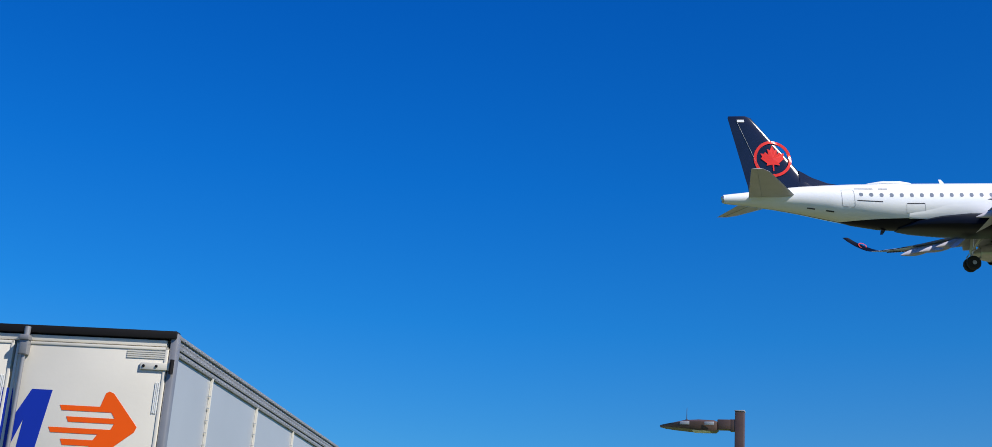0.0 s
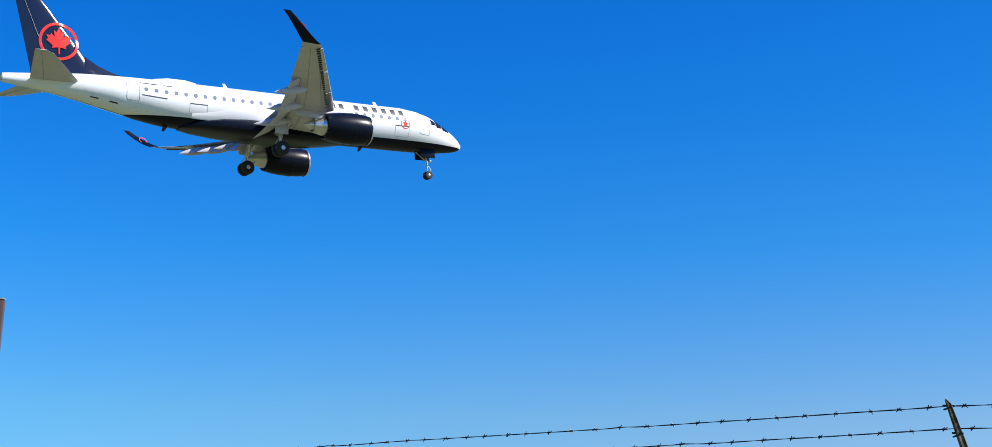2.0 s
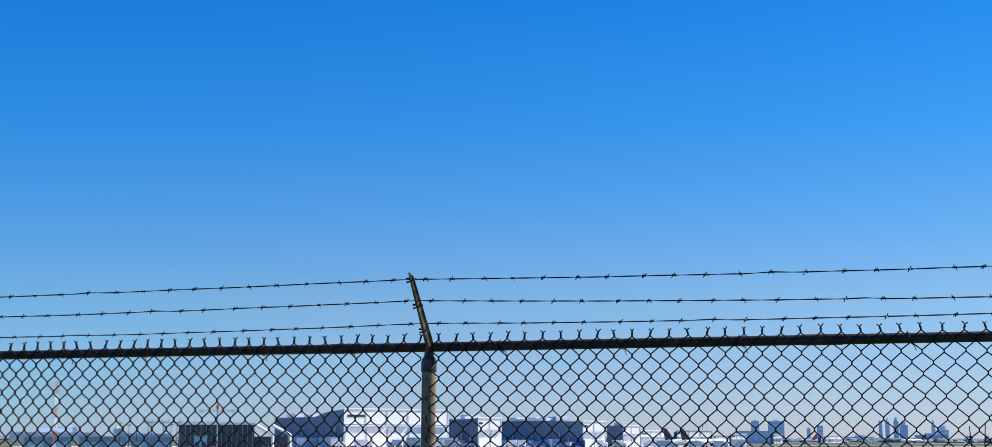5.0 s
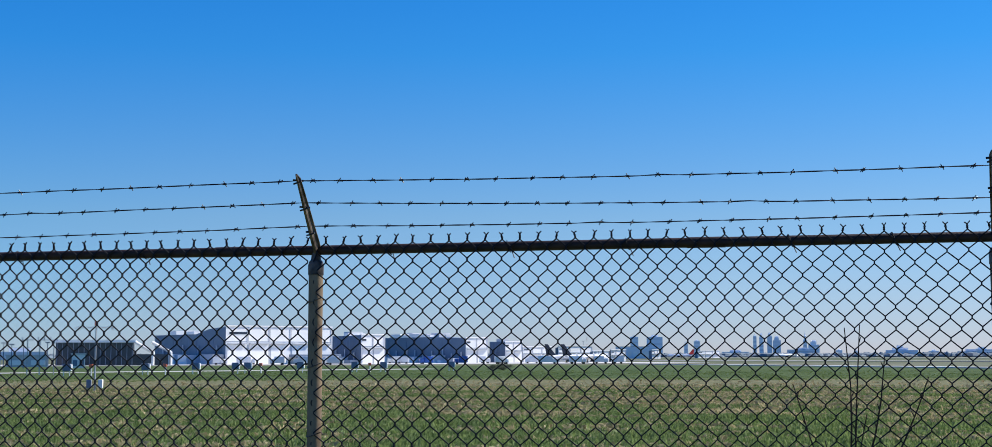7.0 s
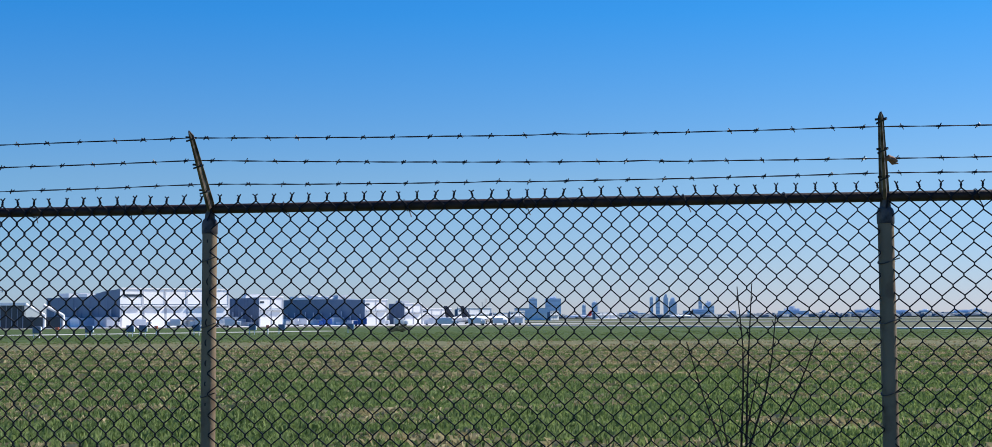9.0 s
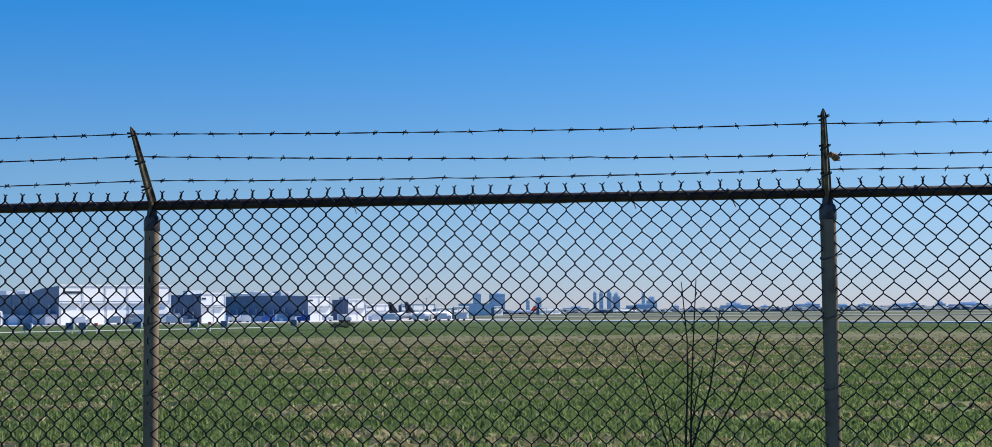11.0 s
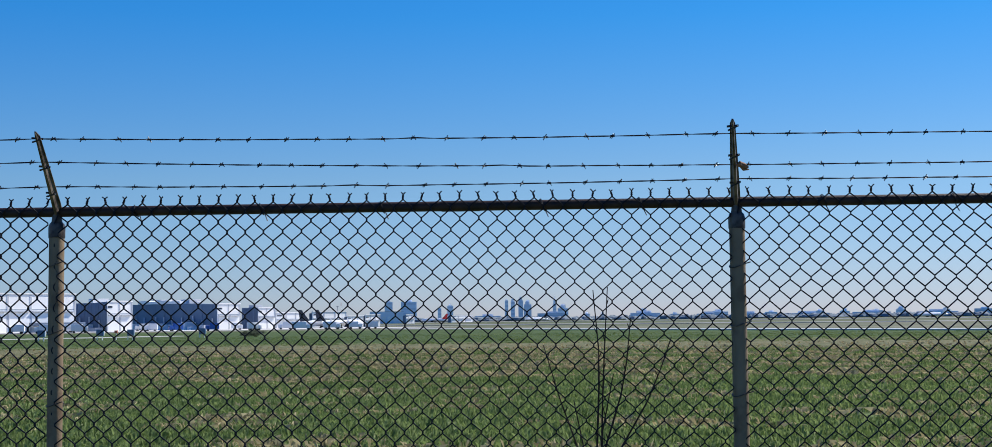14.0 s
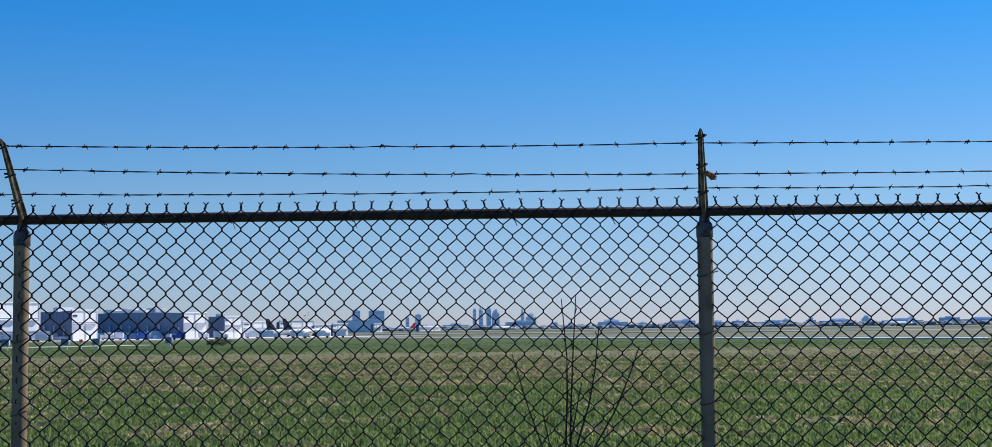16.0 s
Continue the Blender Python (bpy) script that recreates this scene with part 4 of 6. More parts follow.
        for x0, x1, t0, t1 in ((-2.42, -1.62, 20, 66), (-3.1, -2.47, 17, 56), (-3.65, -3.15, 18, 42)):
            g = []
            for i in range(5):
                f = i / 4
                x = x0 + (x1 - x0) * f
                g.append([bm.verts.new(skin(x, t0 + (t1 - t0) * j / 5 + (8 * f if j == 0 else 0), side, 0.012)) for j in range(6)])
            for i in range(4):
                for j in range(5):
                    bm.faces.new((g[i][j], g[i + 1][j], g[i + 1][j + 1], g[i][j + 1]))
            part("cockpit_pane", bm, M_PANE, body, "dark cockpit window")
            bm = bmesh.new()
        bm.free()
    bm = bmesh.new()
    lathe(bm, [(0.0, 0.02), (-0.35, 0.18), (-1.2, 0.3), (-2.6, 0.3), (-3.6, 0.16), (-4.1, 0.02)], 20, Matrix.Translation((-23.9, 0, 1.78)) @ Matrix.Diagonal((1, 2.2, 1, 1)))
    part("antenna_dome", bm, M_WHITE, body)
    for x, z, up in ((-8.0, 1.82, 1), (-12.5, 1.84, 1), (-21.4, 1.84, 1), (-9.6, -1.84, -1), (-26.4, -1.74, -1)):
        bm = bmesh.new()
        loft(bm, [[Vector((x, -0.02, z)), Vector((x, 0.02, z)), Vector((x - 0.4, 0.02, z)), Vector((x - 0.4, -0.02, z))],
                  [Vector((x - 0.3, -0.01, z + up * 0.4)), Vector((x - 0.3, 0.01, z + up * 0.4)), Vector((x - 0.5, 0.01, z + up * 0.4)), Vector((x - 0.5, -0.01, z + up * 0.4))]])
        part("blade_antenna", bm, M_WHITE if up > 0 else M_DARKLINE, body)


build_airliner()
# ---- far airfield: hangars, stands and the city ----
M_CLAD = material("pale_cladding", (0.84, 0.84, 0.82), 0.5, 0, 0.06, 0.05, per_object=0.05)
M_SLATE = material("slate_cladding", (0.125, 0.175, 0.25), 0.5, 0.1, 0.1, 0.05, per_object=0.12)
M_ROOF = material("hangar_roof", (0.5, 0.52, 0.55), 0.6, 0, 0.1, 0.05)
M_GLASSD = material("dark_glazing", (0.03, 0.045, 0.07), 0.12, 0, 0.2, 0.1)
# distance haze is put into the pale bluish colour of these three
M_TOWER = material("haze_tinted_concrete", (0.88, 0.9, 0.93), 0.8, 0, 0.06, 0.01, per_object=0.08)
M_TOWERB = material("haze_tinted_glass", (0.66, 0.71, 0.78), 0.5, 0, 0.08, 0.01, per_object=0.2)
M_TOWERW = material("haze_tinted_window_band", (0.64, 0.7, 0.78), 0.4, 0, 0.1, 0.01)
M_CONC = material("pale_runway_concrete", (0.5, 0.49, 0.47), 0.9, 0, 0.12, 0.02, 0.2, 2)
M_ASPH = material("worn_asphalt", (0.09, 0.09, 0.09), 0.95, 0, 0.15, 0.5, 0.4, 60, (0.14, 0.135, 0.13), 0.3)
M_FARCONC = material("weathered_taxiway_concrete", (0.27, 0.27, 0.26), 0.9, 0, 0.2, 0.02, 0.2, 2)
M_INFIELD = material("infield_grass", (0.095, 0.115, 0.068), 0.95, 0, 0.3, 0.03, 0.3, 4, (0.165, 0.16, 0.115), 0.02, 0.12, spec=0.1)
M_BOXB = material("blue_grey_panel", (0.16, 0.19, 0.25), 0.6, 0, 0.1, 0.5)
M_ORLAT = material("orange_lattice_paint", (0.65, 0.14, 0.06), 0.5, 0, 0.15, 1)
M_GALV = material("galvanised_steel", (0.4, 0.41, 0.42), 0.5, 0.5, 0.12, 3)
# leaf green shifted towards blue-grey to stand in for distance haze
M_WOODS = material("haze_tinted_leaves", (0.13, 0.17, 0.2), 0.9, 0, 0.3, 0.05, 0.5, 0.5)
M_SHRUB = material("spring_shrub_leaves", (0.16, 0.17, 0.06), 0.85, 0, 0.35, 2)
M_BUSH = material("dark_bush_leaves", (0.03, 0.05, 0.02), 0.85, 0, 0.35, 2)
M_FARBLUE = material("blue_tarp", (0.03, 0.12, 0.42), 0.6, 0, 0.1, 0.3)
U, V = Vector((math.cos(radians(38)), math.sin(radians(38)), 0)), Vector((-math.sin(radians(38)), math.cos(radians(38)), 0))


def reach(corner, way, az):
    """How far along way from corner until the bearing az is met."""
    d = bearing(az, 1.0)
    n = Vector((d.y, -d.x, 0))
    return -corner.dot(n) / way.dot(n)


def gz(p):
    return ground_z(p.x, p.y)


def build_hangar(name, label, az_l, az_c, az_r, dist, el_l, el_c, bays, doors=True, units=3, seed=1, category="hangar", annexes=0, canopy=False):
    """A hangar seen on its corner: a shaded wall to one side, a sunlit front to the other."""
    rnd = random.Random(seed)
    c = bearing(az_c, dist)
    c.z = gz(c)
    lv, lu = min(reach(c, V, az_l), 260), min(max(reach(c, U, az_r), 8), 170)
    h = EYE + dist * math.tan(radians(el_c)) - c.z
    hl = EYE + dist * math.tan(radians(el_l)) - c.z
    m = Matrix.Translation(c) @ Matrix.Rotation(radians(38), 4, "Z")
    t = thing(name, label, category, m=m)
    bm = bmesh.new()
    prof = [(0, 0), (0, h), (lv * 0.22, hl * 0.3 + h * 0.7), (lv * 0.4, hl), (lv, hl), (lv, 0)]
    a = [bm.verts.new((0.15, y, z)) for y, z in prof]
    b = [bm.verts.new((lu, y, z)) for y, z in prof]
    bm.faces.new(a)
    bm.faces.new(list(reversed(b)))
    for k in range(len(prof)):
        bm.faces.new((a[k], a[(k + 1) % len(prof)], b[(k + 1) % len(prof)], b[k]))
    bmesh.ops.recalc_face_normals(bm, faces=bm.faces[:])
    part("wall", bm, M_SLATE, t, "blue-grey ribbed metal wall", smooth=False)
    bm = bmesh.new()
    box(bm, 0.0, lu, -0.35, -0.02, 0, h - 0.02)
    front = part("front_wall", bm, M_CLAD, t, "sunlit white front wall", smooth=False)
    bm = bmesh.new()
    box(bm, -0.3, lu + 0.3, -0.7, 0.2, h, h + 0.5)
    part("parapet", bm, M_CLAD, t, smooth=False)
    for k in range(bays):
        x0, x1 = lu * (k + 0.06) / bays, lu * (k + 0.94) / bays
        bm = bmesh.new()
        box(bm, x0, x1, -0.62, -0.36, 0.3, h * 0.52)
        part("hangar_door", bm, M_CLAD, front, smooth=False)
        bm = bmesh.new()
        box(bm, x0, x1, -1.5, -0.37, h * 0.54, h * 0.57)
        part("door_canopy", bm, M_ROOF, front, smooth=False)
        bm = bmesh.new()
        box(bm, x1 + 0.02 * lu / bays, x1 + 0.1 * lu / bays, -0.5, -0.36, 0.2, h * 0.98)
        part("pilaster", bm, M_ROOF, front, smooth=False)
    bm = bmesh.new()
    box(bm, lu * 0.03, lu * 0.2, -0.5, -0.36, h * 0.80, h * 0.86)
    part("window_strip", bm, M_GLASSD, front, smooth=False)
    for k in range(9):
        y = lv * (k + 0.5) / 9
        bm = bmesh.new()
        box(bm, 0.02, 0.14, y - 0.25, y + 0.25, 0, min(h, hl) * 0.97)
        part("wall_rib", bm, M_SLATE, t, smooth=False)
    for k in range(annexes):
        y0 = lv * (k + rnd.uniform(0.05, 0.3)) / annexes
        y1 = y0 + lv / annexes * rnd.uniform(0.35, 0.7)
        hh = h * rnd.uniform(0.14, 0.32)
        bm = bmesh.new()
        box(bm, -rnd.uniform(4, 9), 0.0, y0, y1, 0, hh)
        annex = part("annex", bm, M_CLAD if k % 3 else M_ROOF, t, "pale low annex at the foot of the wall", smooth=False)
        bm = bmesh.new()
        yy = (y0 + y1) / 2
        rod(bm, (-0.5, yy, hh), (-0.5, yy, hh + h * 0.25), 0.35, n=8)
        part("vent_pipe", bm, M_ROOF, annex)
    for k in range(annexes // 2):
        y0 = lv * (0.42 + 0.5 * k / max(1, annexes // 2))
        bm = bmesh.new()
        box(bm, -0.25, min(lu, 9.0), y0, y0 + lv * 0.13, hl, hl + 1.3 + 0.5 * (k % 2))
        part("roof_parapet", bm, M_CLAD, t, "white roof parapet", smooth=False)
    if canopy:
        bm = bmesh.new()
        box(bm, lu * 0.58, lu * 1.0, -9, -1.0, h * 0.19, h * 0.27, 0.1)
        cn = part("canopy", bm, M_SLATE, front, "dark blue canopy roof", smooth=False)
        for k in range(5):
            bm = bmesh.new()
            x = lu * (0.6 + 0.095 * k)
            rod(bm, (x, -8.6, 0), (x, -8.6, h * 0.19), 0.25, n=8)
            part("canopy_post", bm, M_ROOF, cn)
    bm = bmesh.new()
    box(bm, 0.1, lu - 0.1, -0.42, -0.36, h * 0.595, h * 0.61)
    part("wall_seam", bm, M_SLATE, front, smooth=False)
    for k in range(units):
        x, y = lu * rnd.uniform(0.1, 0.8), lv * rnd.uniform(0.35, 0.9)
        s = rnd.uniform(1.5, 4.0)
        bm = bmesh.new()
        box(bm, x - s, x + s, y - s, y + s, hl, hl + s * 0.6, 0.1)
        part("roof_unit", bm, M_ROOF, t, smooth=False)
    return t


build_hangar("hangar", "large white-fronted hangar with slate-blue side wall", 14.2, 11.36, 7.03, 600, 0.91, 1.2, 5, seed=1, annexes=4, canopy=True)
build_hangar("hangar", "slate-blue hangar with a white gable front", 7.0, 5.78, 4.82, 640, 0.82, 0.85, 2, seed=2, annexes=3)
build_hangar("hangar", "long slate-blue hangar with rooftop ducts", 4.78, 1.4, 0.5, 680, 0.78, 0.72, 2, units=7, seed=3, annexes=9)
build_hangar("hangar", "small grey hangar with a white front", 0.40, -0.26, -0.95, 720, 0.56, 0.55, 2, units=1, seed=4)


def build_terminal():
    dist = 560
    c = bearing(16.15, dist)
    c.z = gz(c)
    t = thing("glazed_pavilion", "low glazed building with white sloping roof frames", "building", m=Matrix.Translation(c) @ Matrix.Rotation(radians(14), 4, "Z"))
    h = EYE + dist * math.tan(radians(0.53)) - c.z
    bm = bmesh.new()
    box(bm, -18.5, 11, 0, 30, 0, h)
    part("body", bm, M_GLASSD, t, "dark glass walls", smooth=False)
    bm = bmesh.new()
    box(bm, -19.5, 12, -2, 31, h, h + 0.9)
    part("roof", bm, M_CLAD, t, "thin white roof", smooth=False)
    for k in range(15):
        bm = bmesh.new()
        x = -18 + 28.5 * k / 14
        box(bm, x - 0.15, x + 0.15, -0.25, -0.02, 0, h - 0.02)
        part("mullion", bm, M_SLATE, t, smooth=False)
    for x0, x1, d in ((11.5, 18.5, -2), (18, 25.5, 8)):
        bm = bmesh.new()
        for a, b in (((x0, d, h + 0.3), (x1, d, h * 0.58)), ((x1, d, h * 0.6), (x1, d, 0)), ((x0, d + 9, h + 0.3), (x1, d + 9, h * 0.58)), ((x1, d + 9, h * 0.6), (x1, d + 9, 0)), ((x1, d, h * 0.58), (x1, d + 9, h * 0.58))):
            rod(bm, a, b, 0.6, n=8)
        part("roof_frame", bm, M_CLAD, t, "white sloping tubular frame", smooth=False)
    bm = bmesh.new()
    box(bm, 11, 24.5, 3, 28, 0, h * 0.5)
    part("annex", bm, M_GLASSD, t, smooth=False)


build_terminal()


def build_low_block(az0, az1, dist, el, mat, name="service_building", label="low white service building at the apron", cat="building"):
    a, b = bearing(az0, dist), bearing(az1, dist)
    w = (b - a).length
    mid = (a + b) / 2
    mid.z = gz(mid)
    h = EYE + dist * math.tan(radians(el)) - mid.z
    t = thing(name, label, cat, m=Matrix.Translation(mid) @ Matrix.Rotation(math.atan2((b - a).y, (b - a).x), 4, "Z"))
    bm = bmesh.new()
    box(bm, -w / 2, w / 2, 0, w * 0.5 + 8, 0, h)
    part("wall", bm, mat, t, smooth=False)
    bm = bmesh.new()
    box(bm, -w / 2 - 0.3, w / 2 + 0.3, -0.3, w * 0.5 + 8.3, h, h + 0.4)
    part("roof", bm, M_ROOF, t, smooth=False)
    n = max(2, int(w / 6))
    for k in range(n):
        x = -w / 2 + w * (k + 0.5) / n
        bm = bmesh.new()
        box(bm, x - w / n * 0.33, x + w / n * 0.33, -0.15, -0.02, h * 0.15, h * 0.6)
        part("door", bm, M_CLAD if mat is not M_CLAD else M_SLATE, t, smooth=False)


for az0, az1, dist, el, mat in ((-1.0, -2.2, 760, 0.33, M_CLAD), (-2.5, -3.9, 820, 0.36, M_CLAD), (-3.95, -4.6, 780, 0.16, M_CLAD), (-4.7, -5.3, 790, 0.2, M_CLAD),
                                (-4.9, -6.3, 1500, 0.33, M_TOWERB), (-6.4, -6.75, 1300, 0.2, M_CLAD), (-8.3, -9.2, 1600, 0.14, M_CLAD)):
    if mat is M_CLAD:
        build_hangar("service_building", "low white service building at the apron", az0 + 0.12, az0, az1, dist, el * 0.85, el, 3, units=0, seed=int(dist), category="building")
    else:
        build_low_block(az0, az1, dist, el, mat, label="low office building in haze-tinted blue-grey beyond the apron")


def build_jet(az, dist, heading, scale=1.0, fin=M_NAVY, label="parked white airliner with a dark tail fin"):
    p = bearing(az, dist)
    t = thing("parked_jet", label, "airliner", m=Matrix.Translation((p.x, p.y, gz(p))) @ Matrix.Rotation(radians(heading), 4, "Z") @ Matrix.Diagonal((scale, scale, scale, 1)), group="parked airliners")
    bm = bmesh.new()
    lathe(bm, [(0, 0.1), (-0.8, 0.9), (-2.5, 1.6), (-5, 1.95), (-26, 1.95), (-31, 1.3), (-35, 0.6), (-37.5, 0.2)], 16, Matrix.Translation((18, 0, 3.6)))
    part("fuselage", bm, M_WHITE, t)
    bm = bmesh.new()
    loft(bm, [[Vector((-10.5, -0.2, 4.6)), Vector((-10.5, 0.2, 4.6)), Vector((-17.5, 0.15, 4.6)), Vector((-17.5, -0.15, 4.6))],
              [Vector((-16.6, -0.08, 12)), Vector((-16.6, 0.08, 12)), Vector((-19, 0.06, 12)), Vector((-19, -0.06, 12))]])
    part("fin", bm, fin, t)
    for s in (-1, 1):
        bm = bmesh.new()
        loft(bm, [[Vector((4, s * 1.5, 2.6)), Vector((4, s * 1.5, 3.3)), Vector((-3, s * 1.5, 3.2)), Vector((-3, s * 1.5, 2.9))],
                  [Vector((-4, s * 16.5, 4.4)), Vector((-4, s * 16.5, 4.6)), Vector((-5.6, s * 16.5, 4.6)), Vector((-5.6, s * 16.5, 4.4))],
                  [Vector((-5.5, s * 17.2, 6.4)), Vector((-5.5, s * 17.2, 6.5)), Vector((-6.4, s * 17.2, 6.5)), Vector((-6.4, s * 17.2, 6.4))]])
        part("wing", bm, M_WHITE, t)
        bm = bmesh.new()
        lathe(bm, [(0, 0.8), (-0.2, 1.05), (-2, 1.1), (-3.6, 0.7)], 14, Matrix.Translation((4, s * 5.6, 1.9)))
        part("engine", bm, M_BLACK, t)
        bm = bmesh.new()
        loft(bm, [[Vector((-14, s * 0.4, 4.3)), Vector((-14, s * 0.4, 4.5)), Vector((-17.5, s * 0.4, 4.5)), Vector((-17.5, s * 0.4, 4.3))],
                  [Vector((-17.2, s * 6, 4.9)), Vector((-17.2, s * 6, 5.0)), Vector((-18.6, s * 6, 5.0)), Vector((-18.6, s * 6, 4.9))]])
        part("stabiliser", bm, M_WHITE, t)
        bm = bmesh.new()
        rod(bm, (-1, s * 3, 2.6), (-1, s * 3, 0.5), 0.18, n=8)
        lathe(bm, [(-0.4, 0.55), (0.4, 0.55)], 14, Matrix.Translation((-1, s * 3, 0.55)), axis="Y")
        part("gear", bm, M_TYRE, t)


build_jet(-3.0, 700, 28, 0.8, M_NAVY)
build_jet(-3.66, 702, 30, 0.8, M_NAVY)
build_jet(-7.6, 1700, 165, 0.9, M_RED, "parked airliner with a red tail, far across the field")
build_jet(-28.0, 1500, 185, 1.0, M_CLAD, "parked white airliner far across the field")
build_jet(-11.9, 1700, 200, 0.9, M_NAVY, "parked white airliner far across the field")


def build_truck_far(az, dist, turn, w, col, label):
    p = bearing(az, dist)
    t = thing("service_truck", label, "truck", m=Matrix.Translation((p.x, p.y, gz(p))) @ Matrix.Rotation(radians(turn), 4, "Z"), group="vehicles on the apron")
    bm = bmesh.new()
    box(bm, -w / 2, w / 2 - 2, -1.25, 1.25, 0.9, 3.6, 0.08)
    part("cargo_box", bm, col, t)
    bm = bmesh.new()
    box(bm, w / 2 - 1.9, w / 2, -1.15, 1.15, 0.7, 2.6, 0.25)
    part("cab", bm, col, t)
    bm = bmesh.new()
    box(bm, w / 2 - 0.6, w / 2 + 0.02, -1.0, 1.0, 1.7, 2.4, 0.1)
    part("windscreen", bm, M_GLASSD, t)
    for x in (-w / 2 + 1.2, w / 2 - 1.2):
        for s in (-1, 1):
            bm = bmesh.new()
            lathe(bm, [(-0.15, 0.3), (-0.13, 0.48), (0.13, 0.48), (0.15, 0.3)], 14, Matrix.Translation((x, s * 1.1, 0.48)), axis="Y")
            part("wheel", bm, M_TYRE, t)


rt = random.Random(5)
for k in range(18):
    az = 11.5 - k * 0.98 + rt.uniform(-0.4, 0.4)
    build_truck_far(az, rt.uniform(560, 590) if az > 6 else rt.uniform(600, 660), rt.choice((0, 180, 20, 200, 8)), rt.uniform(5, 8.5), M_FARBLUE if k in (9, 10) else M_CLAD,
                    "blue ground-service truck on the apron" if k in (9, 10) else "white ground-service truck on the apron")


def build_skyscraper(az0, az1, el, dist=3600, mat=M_TOWER, setback=0.0, depth=30, spire=0.0, label="distant grey high-rise tower in haze-tinted colour"):
    a, b = bearing(az0, dist), bearing(az1, dist)
    w = (b - a).length
    mid = (a + b) / 2
    mid.z = gz(mid)
    h = EYE + dist * math.tan(radians(el)) - mid.z
    t = thing("high_rise", label, "high-rise", m=Matrix.Translation(mid) @ Matrix.Rotation(math.atan2((b - a).y, (b - a).x), 4, "Z"), group="distant skyline")
    bm = bmesh.new()
    box(bm, -w / 2, w / 2, 0, depth, 0, h * (1 - setback))
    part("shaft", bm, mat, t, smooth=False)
    if setback:
        bm = bmesh.new()
        box(bm, -w * 0.32, w * 0.25, 2, depth - 2, h * (1 - setback), h)
        part("setback", bm, mat, t, smooth=False)
    bm = bmesh.new()
    box(bm, -w * 0.2, w * 0.2, depth * 0.3, depth * 0.6, h, h + 4)
    part("plant_room", bm, mat, t, smooth=False)
    if spire:
        bm = bmesh.new()
        rod(bm, (0, 4, h), (0, 4, h + spire), 1.2, 0.3, 6)
        part("spire", bm, mat, t)
    n = max(3, int(h * (1 - setback) / 9))
    for k in range(n):
        z = h * (1 - setback) * (k + 0.35) / n
        bm = bmesh.new()
        box(bm, -w * 0.47, w * 0.47, -0.25, -0.02, z, z + h * (1 - setback) / n * 0.42)
        part("window_band", bm, M_TOWERW, t, smooth=False)


# skyline towers, their facades paled by colour in place of haze
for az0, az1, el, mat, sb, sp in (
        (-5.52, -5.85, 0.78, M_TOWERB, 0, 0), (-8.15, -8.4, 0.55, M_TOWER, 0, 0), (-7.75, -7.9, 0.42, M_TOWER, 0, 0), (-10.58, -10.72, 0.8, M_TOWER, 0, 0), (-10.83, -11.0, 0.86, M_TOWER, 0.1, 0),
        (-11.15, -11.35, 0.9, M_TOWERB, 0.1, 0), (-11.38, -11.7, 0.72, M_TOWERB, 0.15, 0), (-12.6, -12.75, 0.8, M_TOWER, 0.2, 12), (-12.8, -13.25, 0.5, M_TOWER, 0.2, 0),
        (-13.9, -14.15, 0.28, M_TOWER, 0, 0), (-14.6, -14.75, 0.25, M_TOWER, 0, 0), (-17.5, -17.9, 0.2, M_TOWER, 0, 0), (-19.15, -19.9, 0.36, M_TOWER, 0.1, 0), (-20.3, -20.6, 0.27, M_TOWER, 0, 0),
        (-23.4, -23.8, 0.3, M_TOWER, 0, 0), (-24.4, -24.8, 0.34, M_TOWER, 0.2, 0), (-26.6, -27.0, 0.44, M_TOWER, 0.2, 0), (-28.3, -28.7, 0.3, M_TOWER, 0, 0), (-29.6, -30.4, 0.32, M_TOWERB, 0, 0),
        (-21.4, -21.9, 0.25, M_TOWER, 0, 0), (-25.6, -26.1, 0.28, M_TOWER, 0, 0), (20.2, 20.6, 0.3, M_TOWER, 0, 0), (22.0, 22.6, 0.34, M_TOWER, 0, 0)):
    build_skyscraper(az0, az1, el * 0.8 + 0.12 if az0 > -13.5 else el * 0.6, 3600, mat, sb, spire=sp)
build_skyscraper(-6.2, -6.86, 0.74, 2600, M_TOWERB, 0.0, 40, label="broad dark blue glass office tower, paled with distance haze")
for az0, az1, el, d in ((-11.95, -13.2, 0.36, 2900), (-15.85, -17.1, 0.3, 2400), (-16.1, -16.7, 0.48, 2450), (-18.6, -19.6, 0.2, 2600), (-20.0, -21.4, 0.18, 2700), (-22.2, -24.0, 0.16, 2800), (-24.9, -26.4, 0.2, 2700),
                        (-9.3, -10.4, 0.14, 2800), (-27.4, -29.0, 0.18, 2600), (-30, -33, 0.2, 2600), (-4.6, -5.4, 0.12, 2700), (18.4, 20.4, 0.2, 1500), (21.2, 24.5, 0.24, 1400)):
    build_skyscraper(az0, az1, el * (0.8 if az0 > -11 else 0.55), d, M_TOWERB, 0.0, 40, label="distant low office block in haze-tinted blue-grey")


build_low_block(17.42, 16.9, 430, 0.05, M_CLAD, label="small white shed by the service road")
for az0, az1 in ((24.0, 22.2), (21.9, 20.1), (19.9, 18.3)):
    build_low_block(az0, az1, 520, 0.0, M_ROOF, label="low pale service building beyond the field")


